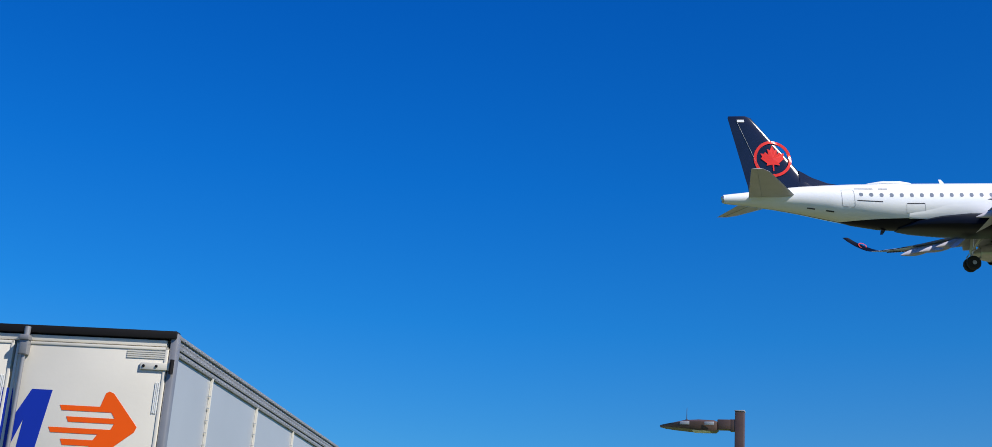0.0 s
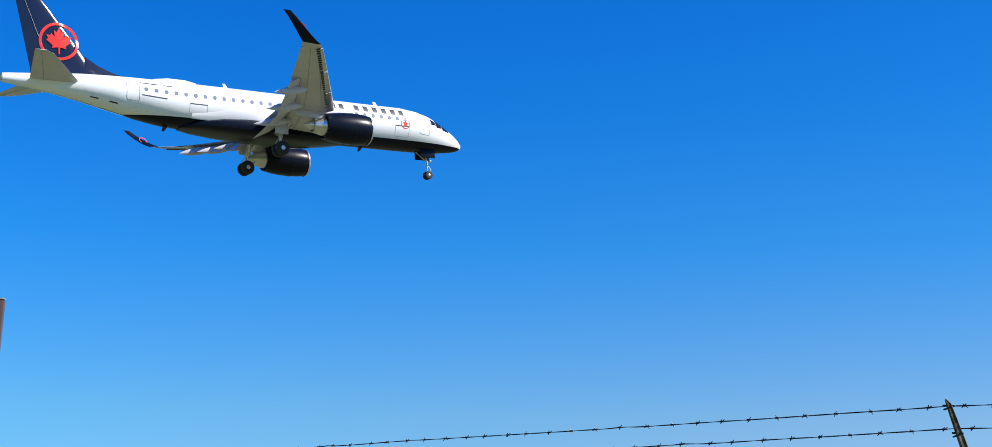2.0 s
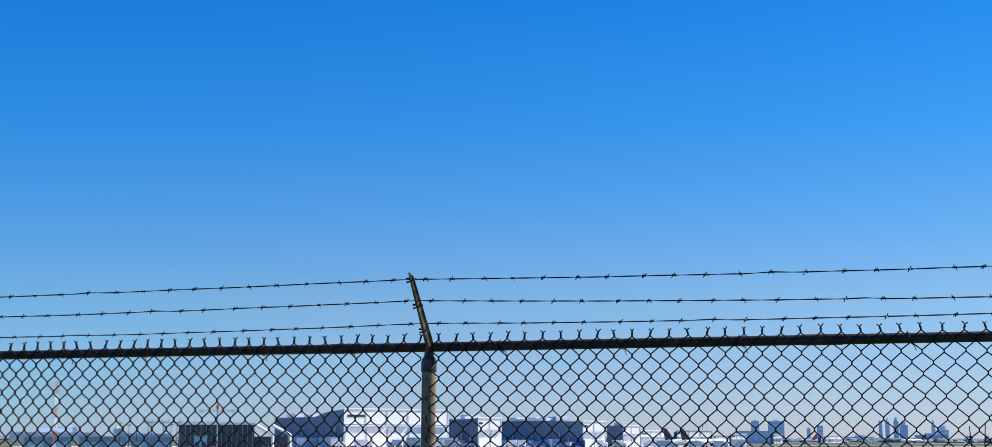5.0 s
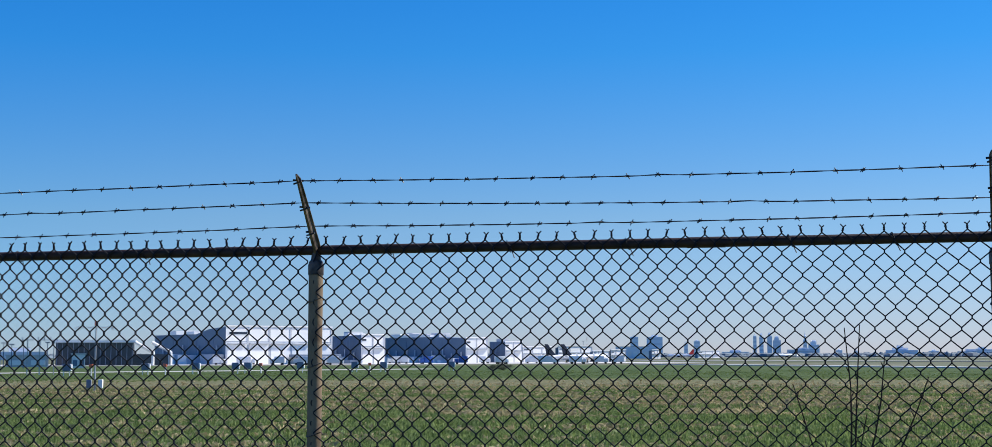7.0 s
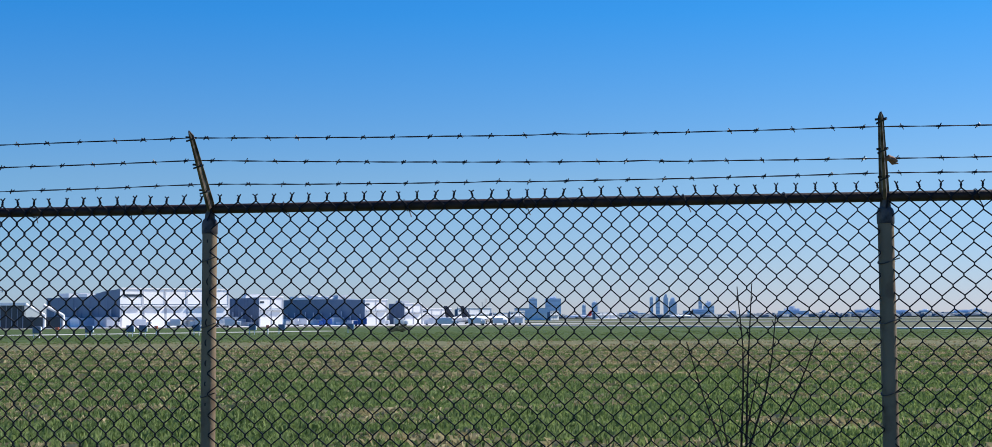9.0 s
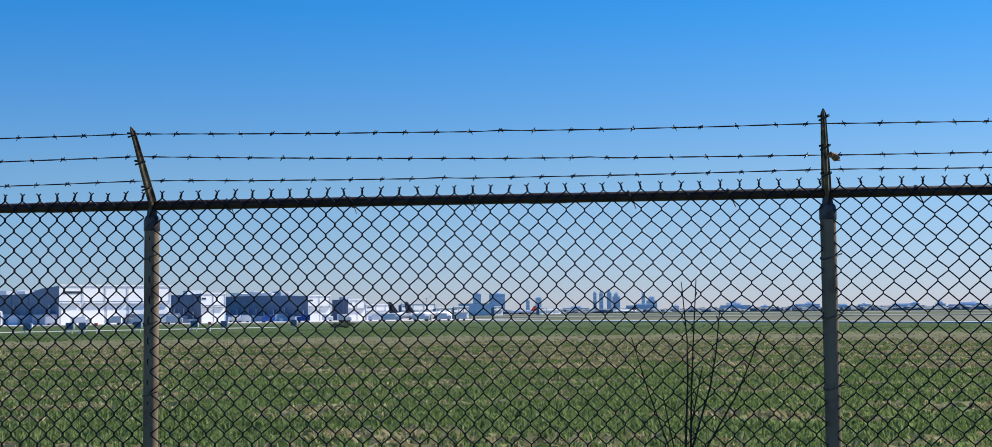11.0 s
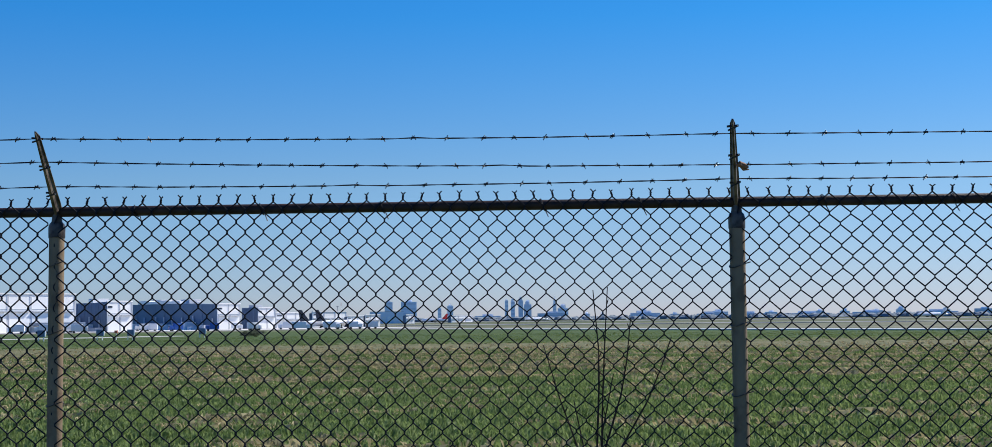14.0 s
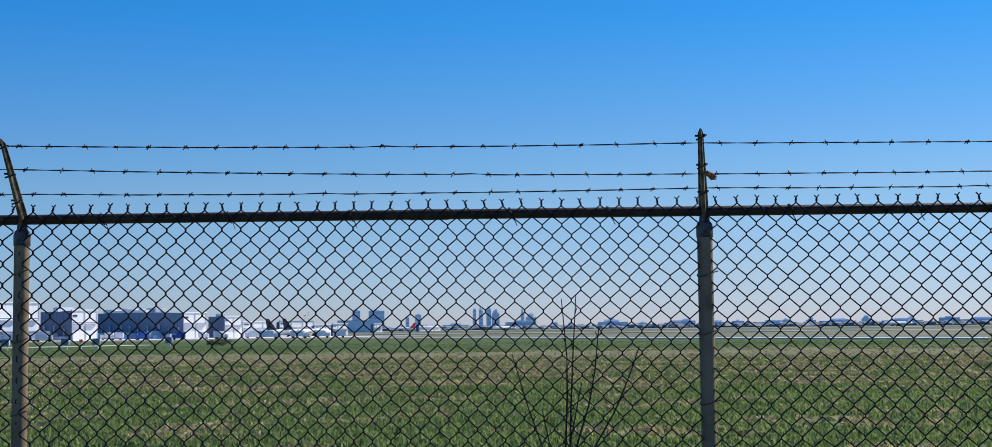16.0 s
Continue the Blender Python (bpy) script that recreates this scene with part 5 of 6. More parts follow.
def build_far_woods():
    """The line of trees and low roofs along the horizon, with haze put into its colour."""
    vs, fs = [], []
    rnd = np.random.RandomState(4)
    for k in range(2600):
        az = rnd.uniform(-40, 34)
        d = rnd.uniform(2200, 3300)
        w, h = rnd.uniform(10, 30), rnd.uniform(4.5, 8.5)
        p = bearing(az, d)
        z0 = gz(p) - 1
        o = len(vs)
        n = 7
        for ring, (r, zz) in enumerate(((0.8, 0), (1.0, 0.35), (0.75, 0.75), (0.25, 1.0))):
            for j in range(n):
                a = 2 * math.pi * j / n
                q = r * w / 2 * rnd.uniform(0.8, 1.2)
                vs.append((p.x + q * math.cos(a), p.y + q * math.sin(a), z0 + zz * h * rnd.uniform(0.85, 1.15)))
        for ring in range(3):
            for j in range(n):
                fs.append((o + ring * n + j, o + ring * n + (j + 1) % n, o + (ring + 1) * n + (j + 1) % n, o + (ring + 1) * n + j))
        fs.append(tuple(o + 3 * n + j for j in range(n)))
    me = bpy.data.meshes.new("distant_trees")
    me.from_pydata(vs, [], fs)
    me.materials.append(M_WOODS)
    tagged(new("distant_trees", me), "dark line of distant trees on the horizon, leaves tinted haze-blue", "trees", kind="stuff")


build_far_woods()


def build_strip(name, label, pts, width, mat, lift=0.05):
    """A long paved strip laid on the airfield."""
    bm = bmesh.new()
    a, b = bearing(*pts[0]), bearing(*pts[1])
    d = (b - a).normalized()
    n = Vector((-d.y, d.x, 0)) * width / 2
    k = 24
    rows = []
    for i in range(k + 1):
        p = a.lerp(b, i / k)
        rows.append([bm.verts.new((q.x, q.y, ground_z(q.x, q.y) + z)) for q, z in ((p - n * 1.0, -0.4), (p - n, lift), (p + n, lift), (p + n * 1.0, -0.4))])
    for r0, r1 in zip(rows, rows[1:]):
        for j in range(3):
            bm.faces.new((r0[j], r1[j], r1[j + 1], r0[j + 1]))
    bmesh.ops.recalc_face_normals(bm, faces=bm.faces[:])
    tagged(new(name, mesh_of(bm, name, mat, False)), label, "pavement", kind="structure")


build_strip("infield", "dry grey-green infield grass beyond the perimeter taxiway", ((-27.2, 739), (-60, 511)), 560, M_INFIELD, 0.12)
build_strip("runway", "pale concrete taxiway across the grass airfield", ((-5.9, 588), (-42, 246)), 10, M_CONC, 0.3)
build_strip("taxiway", "grey taxiway beyond the infield", ((-4, 980), (-40, 760)), 50, M_FARCONC, 0.3)
build_strip("far_taxiway", "pale grey far taxiway", ((-4, 1800), (-40, 1350)), 110, M_FARCONC, 0.3)
build_strip("apron", "pale concrete apron in front of the hangars", ((24, 590), (-6, 740)), 110, M_CONC, 0.25)
build_strip("access_road", "pale narrow service road across the grass", ((30, 262), (3, 345)), 5, M_CONC, 0.12)


# ---- things standing in the field ----
def build_panel_box(az, dist, h):
    p = bearing(az, dist)
    t = thing("equipment_cabinet", "blue-grey field equipment cabinet on pale legs", "cabinet", group="cabinets along the field", m=Matrix.Translation((p.x, p.y, gz(p))) @ Matrix.Diagonal((0.68, 0.68, 0.68, 1)))
    bm = bmesh.new()
    box(bm, -0.9, 0.9, -0.4, 0.4, h * 0.4, h, 0.05)
    part("housing", bm, M_BOXB, t)
    for s in (-0.7, 0.7):
        bm = bmesh.new()
        rod(bm, (s, 0, -0.2), (s, 0, h * 0.42), 0.12, n=8)
        part("leg", bm, M_CLAD, t)
    bm = bmesh.new()
    box(bm, 0.92, 1.25, -0.35, 0.35, h * 0.42, h * 0.95, 0.04)
    part("side_panel", bm, M_CLAD, t)


for az, d in ((17.6, 330), (14.55, 350), (12.55, 360), (10.95, 370), (10.45, 372), (8.3, 380), (6.05, 390), (4.85, 400), (2.0, 420)):
    build_panel_box(az, d * 0.7, 3.0)


def build_marker(az, dist):
    p = bearing(az, dist)
    t = thing("marker_light", "short white pole with an orange-red light box", "marker light", group="marker lights", m=Matrix.Translation((p.x, p.y, gz(p))) @ Matrix.Diagonal((0.68, 0.68, 0.68, 1)))
    bm = bmesh.new()
    rod(bm, (0, 0, -0.2), (0, 0, 2.1), 0.16, n=8)
    part("pole", bm, M_CLAD, t)
    bm = bmesh.new()
    box(bm, -0.55, 0.35, -0.3, 0.3, 2.0, 2.8, 0.06)
    part("light_box", bm, M_ORLAT, t)


for az, d in ((16.65, 335), (13.75, 350), (9.9, 372), (5.4, 395)):
    build_marker(az, d * 0.7)


def build_t_mast(az, dist, h, arm):
    p = bearing(az, dist)
    t = thing("antenna_mast", "thin steel antenna mast with a crossbar and red light", "mast", (p.x, p.y, gz(p)), "masts in the field")
    bm = bmesh.new()
    rod(bm, (0, 0, -0.2), (0, 0, h), 0.07, 0.045, 8)
    pole = part("pole", bm, M_GALV, t)
    bm = bmesh.new()
    rod(bm, (-arm, 0, h * 0.97), (arm, 0, h * 0.97), 0.03, n=6)
    rod(bm, (-arm * 0.8, 0, h * 0.99), (-arm * 0.8, 0, h * 0.93), 0.04, n=6)
    rod(bm, (arm * 0.8, 0, h * 0.99), (arm * 0.8, 0, h * 0.93), 0.04, n=6)
    part("crossbar", bm, M_GALV, t)
    bm = bmesh.new()
    lathe(bm, [(h, 0.1), (h + 0.12, 0.13), (h + 0.3, 0.1), (h + 0.36, 0.02)], 10, axis="Z")
    part("obstruction_light", bm, M_ORLAT, t, "red obstruction light")
    for s in (-1, 1):
        bm = bmesh.new()
        box(bm, s * 0.42 - 0.16, s * 0.42 + 0.16, -0.12, 0.12, h * 0.06, h * 0.19, 0.02)
        part("junction_box", bm, M_CLAD if s > 0 else M_BOXB, t)


build_t_mast(16.51, 102, 4.75, 1.5)


def build_comb_antenna(az, dist, w, h):
    p = bearing(az, dist)
    t = thing("comb_antenna", "grey comb-shaped antenna array on thin steel posts", "antenna", m=Matrix.Translation((p.x, p.y, gz(p))) @ Matrix.Rotation(radians(az), 4, "Z"))
    for x0, x1 in ((-w / 2, -w * 0.2), (-w * 0.05, w / 2)):
        bm = bmesh.new()
        rod(bm, (x0, 0, h), (x1, 0, h), 0.08, n=6)
        bar = part("crossbar", bm, M_SLATE, t)
        n = 3 if x0 < -w * 0.3 else 4
        for k in range(n):
            bm = bmesh.new()
            x = x0 + (x1 - x0) * k / (n - 1)
            rod(bm, (x, 0, h - 0.1), (x, 0, h + 0.5), 0.07, n=6)
            part("tooth", bm, M_SLATE, bar)
        for f in ((0.5,) if n == 3 else (0.1, 0.85)):
            bm = bmesh.new()
            x = x0 + (x1 - x0) * f
            rod(bm, (x, 0, -0.2), (x, 0, h), 0.09, n=6)
            part("post", bm, M_GALV, t)


build_comb_antenna(18.65, 250, 5.7, 6.1)


def build_light_pole(az, dist, h):
    p = bearing(az, dist)
    t = thing("light_pole", "thin dark apron light pole", "light pole", (p.x, p.y, gz(p)), "apron light poles")
    bm = bmesh.new()
    rod(bm, (0, 0, -0.2), (0, 0, h), 0.16, 0.11, 8)
    part("pole", bm, M_SLATE, t)
    bm = bmesh.new()
    box(bm, -0.7, 0.7, -0.2, 0.2, h, h + 0.3, 0.04)
    part("lamp_head", bm, M_SLATE, t)


for az, h in ((20.35, 8.0), (20.0, 7.4), (19.7, 7.0), (19.25, 8.2), (18.35, 7.6), (-3.55, 13.0)):
    build_light_pole(az, 430 if az > 0 else 900, h)


def build_gantry(az, dist, w, top):
    """An approach-light gantry: a lattice platform on braced legs."""
    p = bearing(az, dist)
    t = thing("approach_light_gantry", "orange and white lattice gantry for approach lights", "gantry", m=Matrix.Translation((p.x, p.y, gz(p))) @ Matrix.Rotation(radians(az), 4, "Z"), group="approach light gantries")
    bm = bmesh.new()
    for z in (top, top - 0.45):
        for y in (-0.4, 0.4):
            rod(bm, (-w / 2, y, z), (w / 2, y, z), 0.09, n=6)
    k = 8
    for i in range(k):
        x0, x1 = -w / 2 + w * i / k, -w / 2 + w * (i + 1) / k
        for y in (-0.4, 0.4):
            rod(bm, (x0, y, top - 0.45 * (i % 2)), (x1, y, top - 0.45 * ((i + 1) % 2)), 0.04, n=5)
    part("platform", bm, M_ORLAT, t)
    for s in (-1, 1):
        for y in (-0.4, 0.4):
            bm = bmesh.new()
            rod(bm, (s * (w * 0.33 + 0.5), y * 1.8, -0.3), (s * w * 0.33, y, top - 0.45), 0.1, n=6)
            part("leg", bm, M_CLAD if y > 0 else M_ORLAT, t)
        bm = bmesh.new()
        for i in range(5):
            z0, z1 = (top - 0.5) * i / 5, (top - 0.5) * (i + 1) / 5
            rod(bm, (s * w * 0.33, -0.6, z0), (s * w * 0.33, 0.6, z1), 0.04, n=5)
        part("bracing", bm, M_ORLAT, t)
    for i in range(5):
        bm = bmesh.new()
        x = -w * 0.42 + w * 0.84 * i / 4
        lathe(bm, [(top + 0.05, 0.1), (top + 0.3, 0.16), (top + 0.42, 0.12)], 10, axis="Z", m=Matrix.Translation((x, 0, 0)))
        part("approach_light", bm, M_GALV, t)


for az, d, w in ((30.35, 200, 4.4), (29.2, 206, 4.4), (28.15, 212, 4.5), (26.55, 218, 4.5), (31.5, 194, 4.0)):
    build_gantry(az, d, w, EYE + d * math.tan(radians(1.88)) - gz(bearing(az, d)))


def build_lattice_mast(az, dist, el):
    p = bearing(az, dist)
    z0 = gz(p)
    h = EYE + dist * math.tan(radians(el)) - z0
    t = thing("lattice_mast", "slim red and white lattice mast with antennas", "mast", (p.x, p.y, z0))
    n = 6
    for k in range(n):
        bm = bmesh.new()
        z, z1 = h * k / n, h * (k + 1) / n
        for a in range(3):
            x, y = 0.3 * math.cos(a * 2.094), 0.3 * math.sin(a * 2.094)
            x2, y2 = 0.3 * math.cos((a + 1) * 2.094), 0.3 * math.sin((a + 1) * 2.094)
            rod(bm, (x, y, z), (x, y, z1), 0.05, n=6)
            rod(bm, (x, y, z), (x2, y2, z1), 0.03, n=5)
        part("mast_section", bm, M_ORLAT if k % 2 else M_CLAD, t)
    for z in (0.82, 0.9, 0.97):
        bm = bmesh.new()
        rod(bm, (-0.9, 0, h * z), (0.9, 0, h * z), 0.05, n=6)
        rod(bm, (-0.9, 0, h * z - 0.4), (-0.9, 0, h * z + 0.5), 0.05, n=6)
        rod(bm, (0.9, 0, h * z - 0.4), (0.9, 0, h * z + 0.5), 0.05, n=6)
        part("antenna_arm", bm, M_GALV, t)


build_lattice_mast(22.85, 300, 2.2)
build_lattice_mast(-3.7, 1500, 0.75)


# ---- shrubs and weeds by the fence ----
def build_weeds():
    stems = [((1.70, 6.70, 0.0), (1.68, 6.71, 0.6), (1.625, 6.715, 0.954), (1.531, 6.737, 1.227), (1.453, 6.754, 1.498)),
             ((1.71, 6.69, 0.0), (1.708, 6.694, 0.954), (1.723, 6.69, 1.289), (1.724, 6.69, 1.479), (1.701, 6.696, 1.773)),
             ((1.72, 6.69, 0.0), (1.732, 6.688, 0.954), (1.74, 6.686, 1.225), (1.75, 6.683, 1.425), (1.772, 6.678, 1.788)),
             ((1.725, 6.68, 0.0), (1.742, 6.686, 0.954), (1.829, 6.662, 1.244), (1.86, 6.654, 1.414), (1.882, 6.647, 1.63)),
             ((1.73, 6.69, 0.0), (1.75, 6.68, 0.6), (1.812, 6.667, 0.954), (1.956, 6.626, 1.212), (2.025, 6.605, 1.382), (2.076, 6.589, 1.533)),
             ((1.70, 6.71, 0.0), (1.68, 6.71, 0.6), (1.65, 6.709, 0.954), (1.599, 6.721, 1.22)),
             ((1.715, 6.69, 0.0), (1.725, 6.69, 0.8), (1.738, 6.687, 1.067), (1.795, 6.672, 1.352))]
    for s in stems:
        o = Vector(s[0])
        t = thing("weed_stalk", "bare dark dead weed stalk behind the fence", "weed", (o.x, o.y, ground_z(o.x, o.y) - 0.02), "dead weed stalks")
        pts = [Vector(p) - Vector((o.x, o.y, 0)) for p in s]
        fine = []
        for a, b in zip(pts, pts[1:]):
            fine += [a.lerp(b, k / 4) for k in range(4)]
        fine.append(pts[-1])
        n = len(fine)
        bm = bmesh.new()
        tube_points(bm, fine, [0.0075 * (1 - 0.65 * k / (n - 1)) for k in range(n)], 6)
        part("stem", bm, M_STEM, t)
        rnd = random.Random(int(o.x * 1000) + n)
        for k in range(5, n - 1, 2):
            bm = bmesh.new()
            side = Vector((rnd.choice((-1, 1)) * rnd.uniform(0.008, 0.02), rnd.uniform(-0.01, 0.01), 0.03))
            tube_points(bm, [fine[k], fine[k] + side * 0.6, fine[k] + side], [0.0035, 0.003, 0.0012], 5)
            part("twig", bm, M_STEM, t)


build_weeds()


def build_shrub(az, dist, w, h, seed, mat=M_SHRUB, label="yellow-green shrub coming into leaf"):
    rnd = random.Random(seed)
    p = bearing(az, dist)
    t = thing("shrub", label, "shrub", (p.x, p.y, gz(p)), "shrubs in the field")
    bm = bmesh.new()
    tips = []
    for k in range(16):
        a, r = rnd.uniform(0, 6.28), rnd.uniform(0.1, 1) * w / 2
        tip = Vector((r * math.cos(a), r * math.sin(a), h * rnd.uniform(0.5, 1.0) * (1 - 0.5 * (r / (w / 2)) ** 2)))
        mid = tip * 0.5 + Vector((rnd.uniform(-0.2, 0.2), rnd.uniform(-0.2, 0.2), 0.2))
        tube_points(bm, [Vector((0.1 * math.cos(a), 0.1 * math.sin(a), -0.1)), mid, tip], [0.05, 0.03, 0.01], 5)
        tips += [tip, mid.lerp(tip, 0.5), mid]
    part("branches", bm, M_STEM, t)
    vs, fs = [], []
    for k in range(5200):
        c = rnd.choice(tips) + Vector((rnd.gauss(0, w * 0.07), rnd.gauss(0, w * 0.07), rnd.gauss(0, h * 0.1)))
        if c.z < 0:
            continue
        u = Vector((rnd.gauss(0, 1), rnd.gauss(0, 1), rnd.gauss(0, 1))).normalized()
        v = u.orthogonal().normalized()
        s = rnd.uniform(0.05, 0.11)
        o = len(vs)
        vs += [tuple(c - u * s), tuple(c + v * s * 0.5), tuple(c + u * s), tuple(c - v * s * 0.5)]
        fs.append((o, o + 1, o + 2, o + 3))
    me = bpy.data.meshes.new("leaves")
    me.from_pydata(vs, [], fs)
    me.materials.append(mat)
    ob = new("leaves", me)
    ob.parent = t
    tagged(ob, "many small leaves", kind="stuff")


build_shrub(-32.6, 75, 5.6, 2.3, 3)
build_shrub(-0.17, 306, 4.6, 1.6, 4, M_BUSH, "low dark green bush in the field")
build_shrub(0.25, 312, 2.6, 1.1, 5, M_BUSH, "low dark green bush in the field")


# ---- grass: tufts of blades over the field that is seen ----
def build_grass():
    rnd = np.random.RandomState(11)

    def blades(count, r0, r1, mat, name, label, size, straw):
        az = np.radians(rnd.uniform(-34, 24, count * 6))
        # even cover per area, thinned with distance
        r = np.sqrt(rnd.uniform(0, 1, count * 6) * (r1 ** 2 - r0 ** 2) + r0 ** 2)
        keep = rnd.uniform(0, 1, count * 6) < np.clip(r0 / r, 0.05, 1) * (1 - (r / r1) ** 2)
        az, r = az[keep][:count], r[keep][:count]
        x, y = -np.sin(az) * r, np.cos(az) * r
        f = np.array([noise.noise(Vector((a * 0.33, b * 0.5, 7.7))) + 0.5 * noise.noise(Vector((a * 1.1, b * 1.3, 2.2))) for a, b in zip(x, y)])
        ok = (f > 0.14) if straw else (f < 0.42)
        x, y, r, f = x[ok], y[ok], r[ok], f[ok]
        z = np.array([ground_z(a, b) for a, b in zip(x, y)])
        per = 5
        n = len(x)
        tall = size * (0.6 + 0.8 * rnd.uniform(0, 1, n)) * (1.0 + 0.5 * np.abs(f))
        verts = np.zeros((n, per, 4, 3))
        for k in range(per):
            a = rnd.uniform(0, 2 * np.pi, n)
            lean = rnd.uniform(0.15, 0.9, n) * (1.5 if straw else 0.8)
            hh = tall * rnd.uniform(0.6, 1.1, n)
            wd = 0.006 + 0.00045 * r
            bx, by = x + rnd.normal(0, 0.05, n), y + rnd.normal(0, 0.05, n)
            dx, dy = np.cos(a), np.sin(a)
            px, py = np.cos(a + 1.57), np.sin(a + 1.57)
            verts[:, k, 0] = np.stack([bx - px * wd, by - py * wd, z - 0.02], 1)
            verts[:, k, 1] = np.stack([bx + px * wd, by + py * wd, z - 0.02], 1)
            verts[:, k, 2] = np.stack([bx + dx * hh * lean * 0.35 + px * wd * 0.7, by + dy * hh * lean * 0.35 + py * wd * 0.7, z + hh * 0.65], 1)
            verts[:, k, 3] = np.stack([bx + dx * hh * lean, by + dy * hh * lean, z + hh * (1.0 - 0.3 * lean)], 1)
        v = verts.reshape(-1, 3)
        m = n * per
        base = np.arange(m)[:, None] * 4
        faces = np.concatenate([base + np.array([0, 1, 2]), base + np.array([0, 2, 3])], 0)
        me = bpy.data.meshes.new(name)
        me.vertices.add(len(v))
        me.vertices.foreach_set("co", v.ravel())
        me.loops.add(faces.size)
        me.loops.foreach_set("vertex_index", faces.ravel())
        me.polygons.add(len(faces))
        me.polygons.foreach_set("loop_start", np.arange(len(faces)) * 3)
        me.update(calc_edges=True)
        me.materials.append(mat)
        tagged(new(name, me), label, "grass", kind="stuff")

    def blade_mat(name, dark, light, trans):
        m = bpy.data.materials.new(name)
        m.use_nodes = True
        n, l = m.node_tree.nodes, m.node_tree.links
        b = n["Principled BSDF"]
        g = n.new("ShaderNodeNewGeometry")
        rp = n.new("ShaderNodeValToRGB")
        rp.color_ramp.elements[0].color, rp.color_ramp.elements[1].color = (*dark, 1), (*light, 1)
        l.new(g.outputs["Random Per Island"], rp.inputs[0])
        l.new(rp.outputs[0], b.inputs["Base Color"])
        b.inputs["Roughness"].default_value = 0.7
        b.inputs["Specular IOR Level"].default_value = 0.25
        tr = n.new("ShaderNodeBsdfTranslucent")
        l.new(rp.outputs[0], tr.inputs["Color"])
        mx = n.new("ShaderNodeMixShader")
        mx.inputs[0].default_value = trans
        l.new(b.outputs[0], mx.inputs[1])
        l.new(tr.outputs[0], mx.inputs[2])
        l.new(mx.outputs[0], n["Material Output"].inputs["Surface"])
        return m

    green = blade_mat("green_blades", (0.069, 0.112, 0.027), (0.225, 0.29, 0.1), 0.45)
    straw = blade_mat("straw_blades", (0.2, 0.168, 0.08), (0.46, 0.395, 0.215), 0.35)
    blades(105000, 13.0, 130.0, green, "grass_tufts", "green spring grass blades in tufts", 0.10, False)
    blades(26000, 170.0, 330.0, green, "far_grass_tufts", "coarse green grass tufts further out in the field", 0.07, False)
    blades(26000, 44.0, 175.0, straw, "far_straw_tufts", "dry straw-coloured tufts further out in the field", 0.15, True)
    blades(34000, 13.0, 130.0, straw, "straw_tufts", "dry straw-coloured dead grass lying in tufts", 0.11, True)


build_grass()
# ---- parking strip behind the camera's back, the trailer and the lamp ----
build_strip("road", "worn asphalt parking strip on the near side of the fence", ((104, 30), (-104, 30)), 17, M_ASPH, 0.07)


